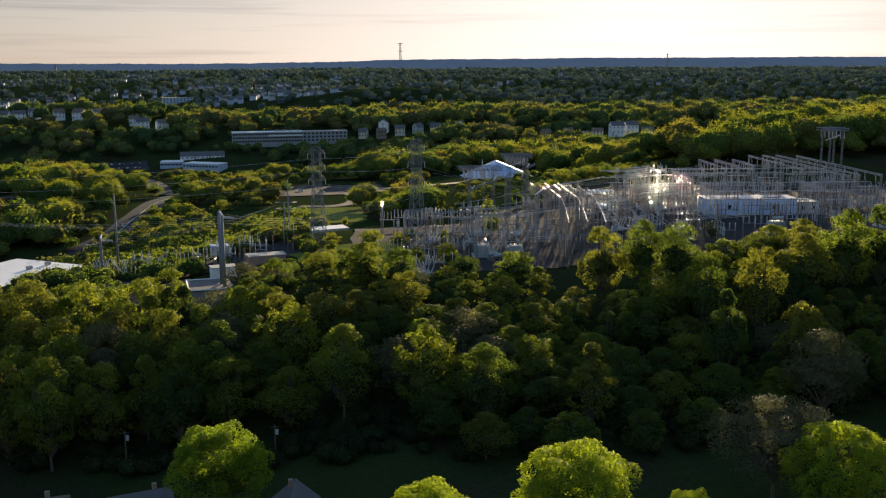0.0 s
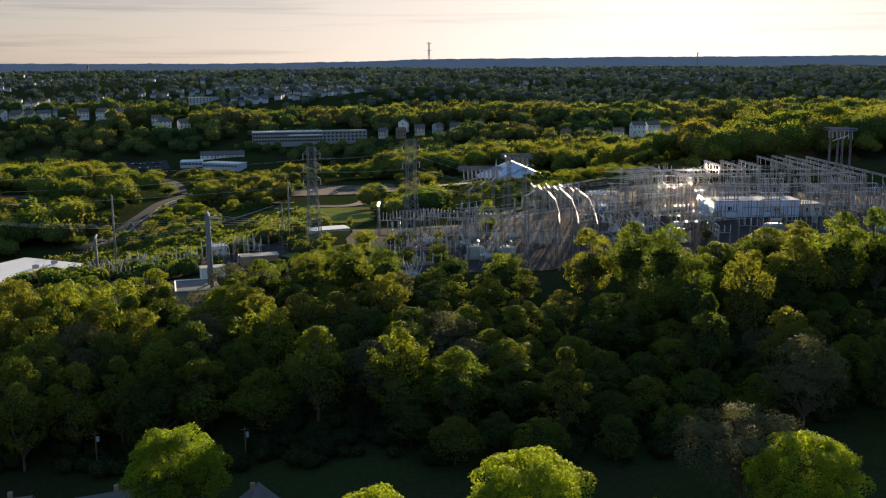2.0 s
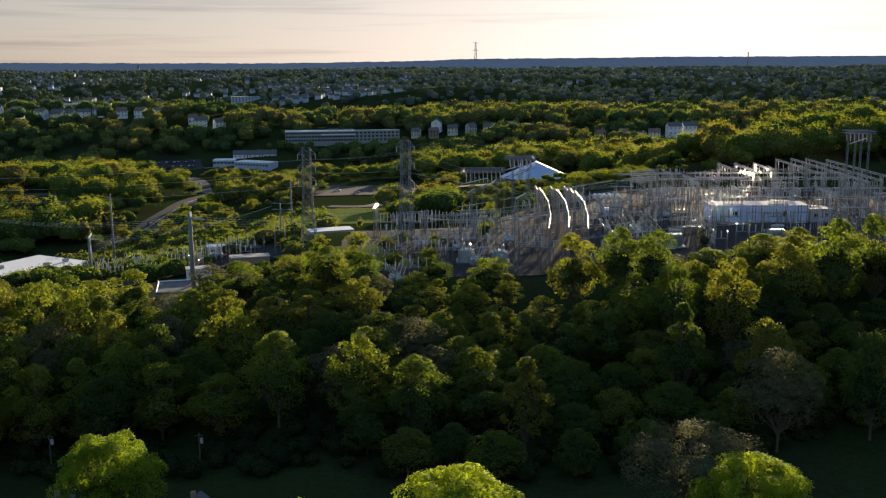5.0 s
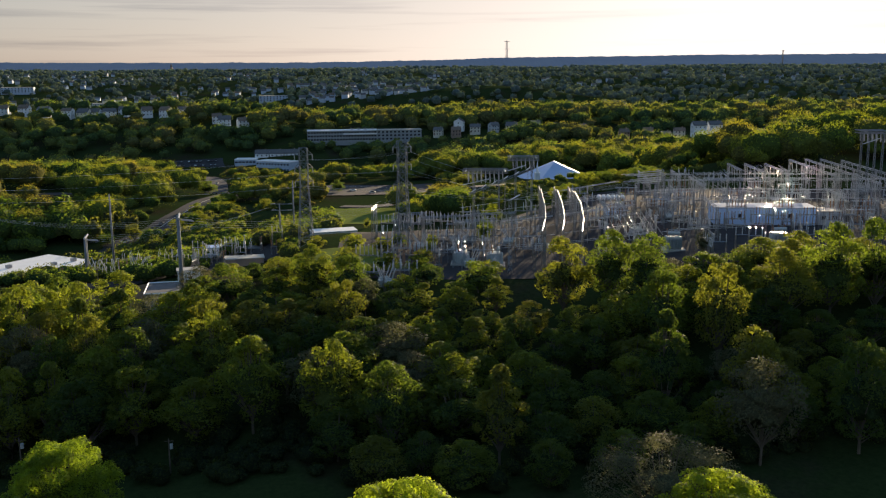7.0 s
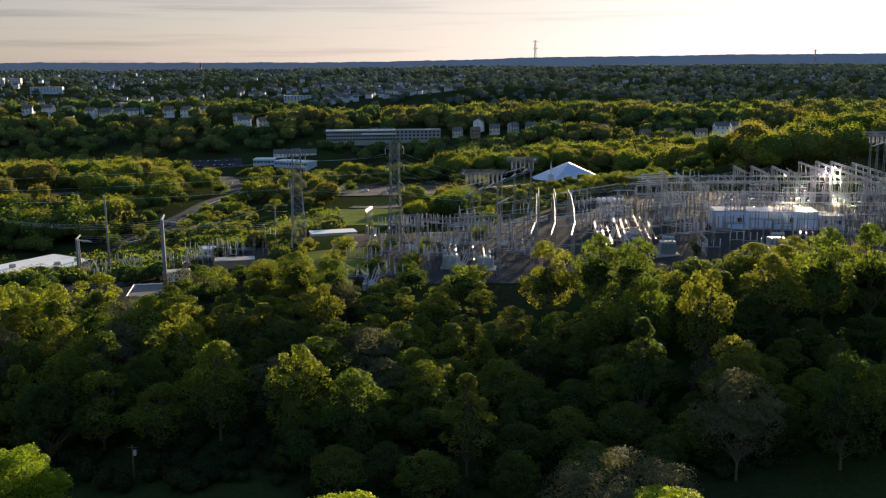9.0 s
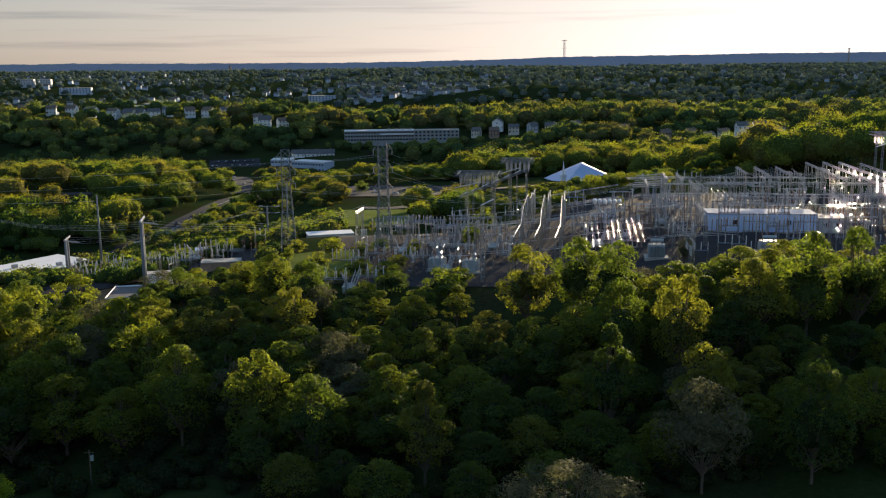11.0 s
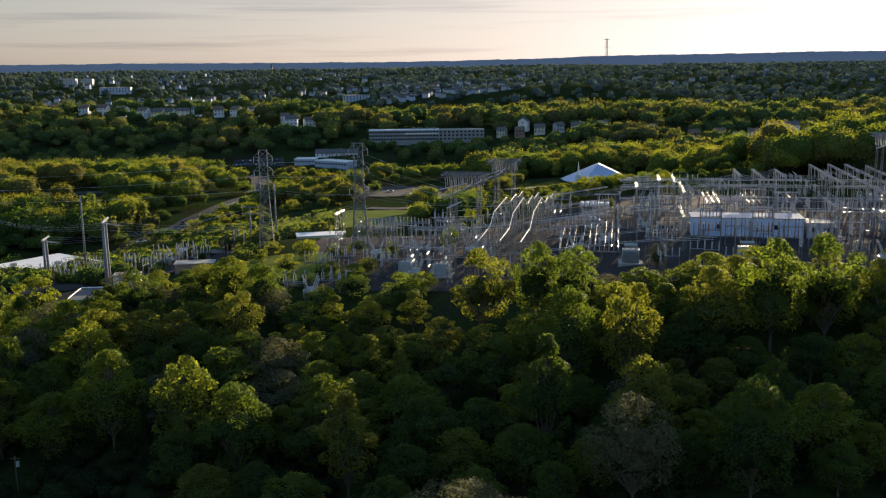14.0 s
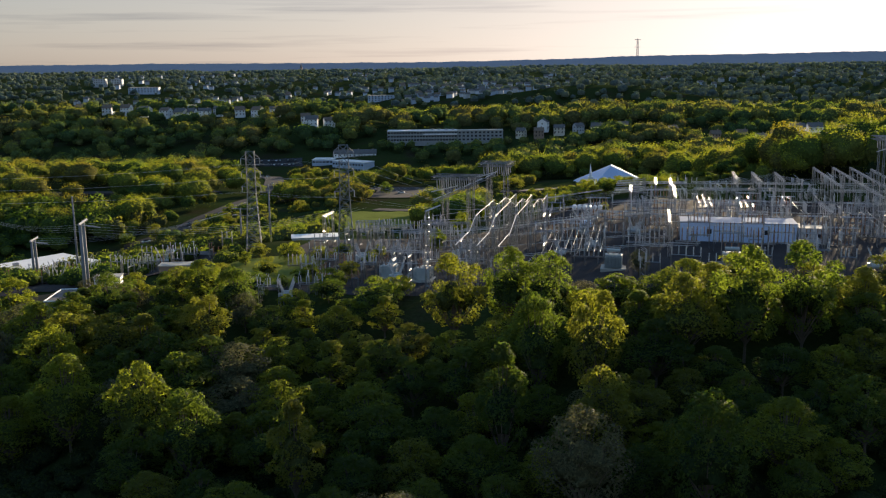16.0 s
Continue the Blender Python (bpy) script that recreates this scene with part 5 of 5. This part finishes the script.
# houses on the near slopes across the valley
WALLS = (M_WHITEWALL, M_WHITEWALL, M_CREAM, M_BRICK, M_GREYWALL)
LOOK = {M_WHITEWALL.name: "white sided", M_TOWNWALL.name: "haze-tinted white sided", M_CREAM.name: "cream rendered", M_BRICK.name: "dull brick", M_GREYWALL.name: "grey sided"}


def any_house(x, y, s=1.0, cols=3, floors=2, wall=None, lift=0.0, group="hillside houses"):
    wall = wall or hr.choice(WALLS)
    roof = hr.choice((M_SHINGLE, M_SHINGLE, M_SHINGLE_BROWN))
    house(x, y, hr.uniform(9, 13) * s, hr.uniform(8, 10) * s, hr.uniform(5.4, 7.0) * s, hr.uniform(-25, 25), wall, roof,
          LOOK[wall.name] + " gabled house among the trees", cols, floors, height(x, y) + lift, group, hr.uniform(0.28, 0.42))


house(413, 900, 13, 11, 9.5, -4, M_WHITEWALL, M_SHINGLE, "white twin house with a dark roof", 3, 2, -15)
house(430, 902, 13, 11, 9.5, -4, M_WHITEWALL, M_SHINGLE, "white twin house with a dark roof", 3, 2, -15)
house(188, 992, 9, 10, 8, 70, M_WHITEWALL, M_SHINGLE, "tall white gabled house above the school", 2, 2, -12)
for x, y in SLOPE_HOUSES[:17]:
    any_house(x, y, 0.95, lift=1.5)
for x, y in LEFT_HOUSES:
    any_house(x, y, 1.1, wall=M_WHITEWALL if hr.random() < 0.6 else None, lift=1.5)
for x, y, w, d, h, wall, cols, label in ((-372, 1655, 40, 16, 11, M_TOWNWALL, 9, "long pale apartment block in the town"), (-330, 1668, 30, 16, 13, M_TOWNWALL, 8, "tall pale apartment block in the town"),
                                         (-690, 2110, 26, 18, 14, M_GREYWALL, 5, "grey apartment block in the town"), (-655, 2125, 22, 18, 13, M_GREYWALL, 4, "grey apartment block in the town"),
                                         (-560, 1950, 60, 18, 10, M_TOWNWALL, 10, "long pale apartment block in the town"), (-60, 1760, 58, 16, 10, M_TOWNWALL, 10, "long pale apartment block in the town")):
    flat_block("apartment_building", label, "apartment building", pose(x, y, height(x, y) + 3, 0, 0, 5), w, d, h, wall, M_CONCRETE, cols, 3, 0.6, 1.8, 1.9, "town blocks")
for x, y in TOWN_HOUSES:
    any_house(x, y, hr.uniform(0.78, 1.0), 3, 0, wall=hr.choice((M_TOWNWALL, M_TOWNWALL, M_TOWNWALL, M_GREYWALL)), lift=0.4, group="town houses")


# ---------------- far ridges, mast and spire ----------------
# distance haze is put into the ridge as blue colour and faint emission
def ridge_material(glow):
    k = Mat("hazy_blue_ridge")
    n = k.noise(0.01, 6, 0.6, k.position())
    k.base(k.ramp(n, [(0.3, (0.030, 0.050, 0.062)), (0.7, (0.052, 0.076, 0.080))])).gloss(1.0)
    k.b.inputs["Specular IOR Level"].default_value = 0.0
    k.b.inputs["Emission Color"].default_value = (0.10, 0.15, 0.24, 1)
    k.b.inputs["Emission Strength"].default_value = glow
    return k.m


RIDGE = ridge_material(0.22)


def far_ridge(y, tops, bump, seed, mat):
    """A wooded ridge across the whole horizon; tops are its levels at even steps of bearing."""
    verts, faces = [], []
    n = 900
    for i in range(n + 1):
        b = -0.75 + 1.65 * i / n
        x = 40 + b * y
        t = float(np.interp(b, (-0.75, -0.31, -0.03, 0.13, 0.20, 0.40, 0.90), tops))
        t += bump * (0.8 * noise.noise((x * 0.003, seed, 0.5)) + 0.5 * noise.noise((x * 0.02, seed, 1.5)) + 0.4 * noise.noise((x * 0.07, seed, 2.5)))
        verts += [(x, y - 330, -30), (x, y - 90, t * 0.62), (x, y, t - 3), (x, y + 30, t), (x, y + 200, t - 80)]
    for i in range(n):
        for k in range(4):
            a = 5 * i + k
            faces.append((a, a + 5, a + 6, a + 1))
    tagged(mesh_ob("backdrop", verts, faces, mat), "hazy blue wooded ridge on the horizon", "distant ridge", kind="structure")


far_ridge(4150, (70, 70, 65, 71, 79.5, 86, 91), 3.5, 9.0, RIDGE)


def far_mast(x, y, base, top, w):
    g = thing("radio_mast", "thin lattice radio mast on the skyline", "mast", pose(x, y, base))
    bm = bmesh.new()
    lattice(bm, (0, 0, -10), (0, 0, top - base), w, w * 0.5, 12, 0.7)
    part("shaft", bm, M_STEEL, g)
    for k in (0.97, 0.62):
        bm = bmesh.new()
        rod(bm, (-w * 1.4, 0, (top - base) * k), (w * 1.4, 0, (top - base) * k), 0.9, n=4)
        part("crossarm", bm, M_STEEL, g)


far_mast(884, 4200, 60, 152, 9)
far_mast(1760, 3390, 26, 96, 4)
SP = thing("church_tower", "dark church tower with a pointed spire", "church", pose(-469, 3590, 20))
bm = bmesh.new()
box(bm, -3, 3, -3, 3, -10, 30)
part("tower", bm, M_BRICK, SP)
bm = bmesh.new()
rod(bm, (0, 0, 30), (0, 0, 46), 4.0, 0.2, 8)
part("spire", bm, M_SHINGLE, SP)


# ---------------- cars ----------------
def car_model(paint, label):
    g = thing("car", label, "car", group="cars on the road")
    bm = bmesh.new()
    box(bm, -2.2, 2.2, -0.88, 0.88, 0.35, 0.95, 0.12)
    part("body", bm, paint, g)
    bm = bmesh.new()
    box(bm, -1.3, 1.1, -0.78, 0.78, 0.95, 1.5, 0.2)
    part("cabin", bm, M_GLASS_DARK, g)
    for x in (-1.4, 1.4):
        for y in (-0.85, 0.85):
            bm = bmesh.new()
            bmesh.ops.create_cone(bm, cap_ends=True, segments=12, radius1=0.33, radius2=0.33, depth=0.22, matrix=pose(x, y, 0.33, 90, 0, 0))
            part("wheel", bm, M_SHINGLE, g)
    return g


CARS = [car_model(M_WHITEWALL, "white car on the road"), car_model(M_GREYPAINT, "grey car on the road"), car_model(M_SHINGLE, "dark car on the road")]
for i, (x, y, turn) in enumerate(((-20, 622, 65), (-33, 690, 95), (-14, 640, 50), (62, 640, 172), (74, 622, 352), (-46, 520, 80), (-58, 482, 50), (-52, 770, 120), (-60, 790, 120), (-66, 803, 120), (-84, 850, 115), (-70, 828, 115), (-90, 880, 110))):
    put(CARS[i % 3], pose(x, y, height(x, y) + 0.56, 0, 0, turn))


# car park beyond the offices
pad("grey asphalt car park beside the offices", -98, -50, 916, 944, 8, M_ASPHALT, 0.3, 6, 0.05, "car park")
for k in range(22):
    x, y = -94 + 3.6 * (k % 11), (922, 934)[k // 11] + 0.4 * (k % 11)
    if k % 5 != 3:
        put(CARS[(k * 7 + k // 3) % 3], pose(x, y, height(x, y) + 0.9, 0, 0, 94 + k % 3))


# ---------------- the street in front of the wood ----------------
house(9, 150, 8, 8, 3.2, 78, M_WHITEWALL, M_SHINGLE, "small white gabled house with a dark roof", 2, 1, -24.3, "street houses", 0.42)
house(-36, 160, 13, 8, 3.0, 4, M_CREAM, M_SHINGLE_BROWN, "low house with a brown shingle roof", 3, 1, -24.5, "street houses")
house(-17, 156, 10, 8, 3.6, 10, M_GREYWALL, M_SHINGLE, "low house with a dark shingle roof", 3, 1, -24, "street houses")
for x, y, top in ((-21, 181, -15.6), (8, 176, -15.4)):
    z0 = height(x, y)
    g = thing("utility_pole", "wooden utility pole with a grey transformer can", "utility pole", pose(x, y, z0), "street poles")
    bm = bmesh.new()
    rod(bm, (0, 0, -1), (0, 0, top - z0), 0.17, 0.12, 8)
    part("shaft", bm, M_BARK, g)
    bm = bmesh.new()
    bmesh.ops.create_cone(bm, cap_ends=True, segments=10, radius1=0.32, radius2=0.32, depth=1.0, matrix=pose(0.45, 0, top - z0 - 1.6))
    part("transformer_can", bm, M_GREYPAINT, g)
    bm = bmesh.new()
    rod(bm, (-0.9, 0, top - z0 - 0.5), (0.9, 0, top - z0 - 0.5), 0.07, n=4)
    part("crossarm", bm, M_BARK, g)


# ---------------- single trees of the valley ----------------
MID = [tree_model(60 + k, 14, 6.0 + 0.6 * k, 0.1, 26, 2200, 0.46, M_LEAF, label="round leafy tree in the valley", group="valley trees") for k in range(3)]
MID.append(tree_model(66, 17, 3.2, 0.1, 20, 1000, 0.5, M_LEAF, 0.4, label="slim bright green poplar", group="valley trees"))
for x, y, top, wide, k in ((115, 737, -18.5, 1.1, 3), (-33, 632, -19, 1.1, 1), (26, 606, -19, 1.0, 0), (40, 612, -20, 1.0, 1), (133, 612, -15.7, 1.2, 2), (100, 330, 6, 0.6, 1),
                           (92, 300, 5.5, 0.55, 0), (-10, 560, -24, 0.9, 0), (60, 424, -13, 0.5, 1), (48, 432, -14, 0.45, 0), (148, 330, 6, 0.4, 2), (30, 384, -10, 0.5, 1), (20, 372, -9, 0.6, 0), (6, 380, -12, 0.6, 2)):
    s = max(0.35, (top - height(x, y)) / MID[k]["h"])
    plant(MID[k], x, y, s, rnd.uniform(0, 360), wide / max(0.7, s))



# ---------------- slack spans over the yard ----------------
for lx in (4, 10, 15.5):
    for k in (-0.8, 0.8):
        wire(yard_point(lx + k, 17, 15.3), yard_point(lx + k, 30, 12.9), 0.6, 0.03)
        wire(yard_point(lx + k, 44, 12.9), yard_point(lx + k, 54, 10.9), 0.6, 0.03)
for a, b, ly, za, zb in ((15.6, 43.5, 60, 10.6, 14), (43.5, 56.5, 70, 14, 14), (57, 77.6, 48, 15.6, 16.6), (57, 77.6, 74, 14, 16.6), (77.6, 91.5, 72, 16.8, 16.8), (91.5, 108, 80, 16.8, 15.8), (84, 91.5, 86, 16.6, 16.8), (98, 115, 32, 13.8, 15.6), (108, 126, 96, 15.8, 16.2), (108, 126, 66, 15.8, 16.2)):
    for k in range(5):
        wire(yard_point(a, ly + 2.4 * k, za - 0.3), yard_point(b, ly + 2.4 * k, zb - 0.3), 1.0, 0.03)

# trees and saplings between the yard and the highway
for k, (x, y) in enumerate(((-54, 486), (-40, 478), (-34, 498), (-26, 520), (-30, 545), (-18, 556), (-14, 585), (-8, 606), (4, 630), (-22, 505), (-12, 535), (18, 640), (34, 646), (52, 640), (-66, 478))):
    plant(MID[k % 3], x, y, rnd.uniform(0.42, 0.72), rnd.uniform(0, 360), rnd.uniform(0.9, 1.3))
# scrub round the lower yard
for k in range(20):
    plant(MID[k % 3], 28 + 2.4 * k + rnd.uniform(-2, 2), (254, 262, 270, 290, 299)[k % 5] + rnd.uniform(-3, 3), rnd.uniform(0.28, 0.48), rnd.uniform(0, 360), 1.25)
# low bushes between the wood and the yard
for k in range(9):
    plant(MID[k % 3], 32 + 6.6 * k + rnd.uniform(-1.5, 1.5), (229, 236, 243)[k % 3] + rnd.uniform(-3, 3), rnd.uniform(0.42, 0.62), rnd.uniform(0, 360), 1.5)
# yellow-green bushes at the back of the yard, before the hall
for k in range(22):
    plant(MID[k % 3], 128 + 2.6 * k + rnd.uniform(-2, 2), 368 + 1.0 * k + rnd.uniform(-9, 6), rnd.uniform(0.34, 0.55), rnd.uniform(0, 360), 1.3)
for x, y, top in ((9, 243, 2.2), (13, 254, 2.0), (6, 232, 2.4), (20, 262, 1.5), (26, 272, 1.0)):
    plant(WOOD[(int(x) % 6)], x, y, (top - height(x, y)) / 21, rnd.uniform(0, 360), 1.5)
plant(MID[1], 8, 556, 1.0, 70, 1.05, -35.5)
# knoll and hedge by the drive
for k in range(14):
    plant(MID[k % 3], 84 + 1.6 * k + rnd.uniform(-1, 1), 452 + 8 * k + rnd.uniform(-3, 3), rnd.uniform(0.35, 0.55), rnd.uniform(0, 360), 1.1)

# sunken flat roof among the trees, with a white hut behind
ph = flat_block("pump_house", "low dark flat-roofed pump house with white edging", "pump house", pose(-8, 250, -9.5, 0, 0, 4), 11, 13, 5.2, M_CONCRETE, M_SHINGLE, 0, 0, 0.25)
for a, b in (((-0.3, -0.3, 5.6), (-0.3, 13.3, 5.6)), ((-0.3, -0.3, 5.6), (11.3, -0.3, 5.6)), ((-0.3, 13.3, 5.6), (11.3, 13.3, 5.6))):
    bm = bmesh.new()
    rod(bm, a, b, 0.2, n=4)
    part("edging", bm, M_WHITEWALL, ph)
flat_block("hut", "small white block hut beside a steel pole", "hut", pose(-2, 268, -6.5, 0, 0, 8), 7, 4, 4.6, M_WHITEWALL, M_CONCRETE, 1, 1, 0.2, 0.9, 0.9)
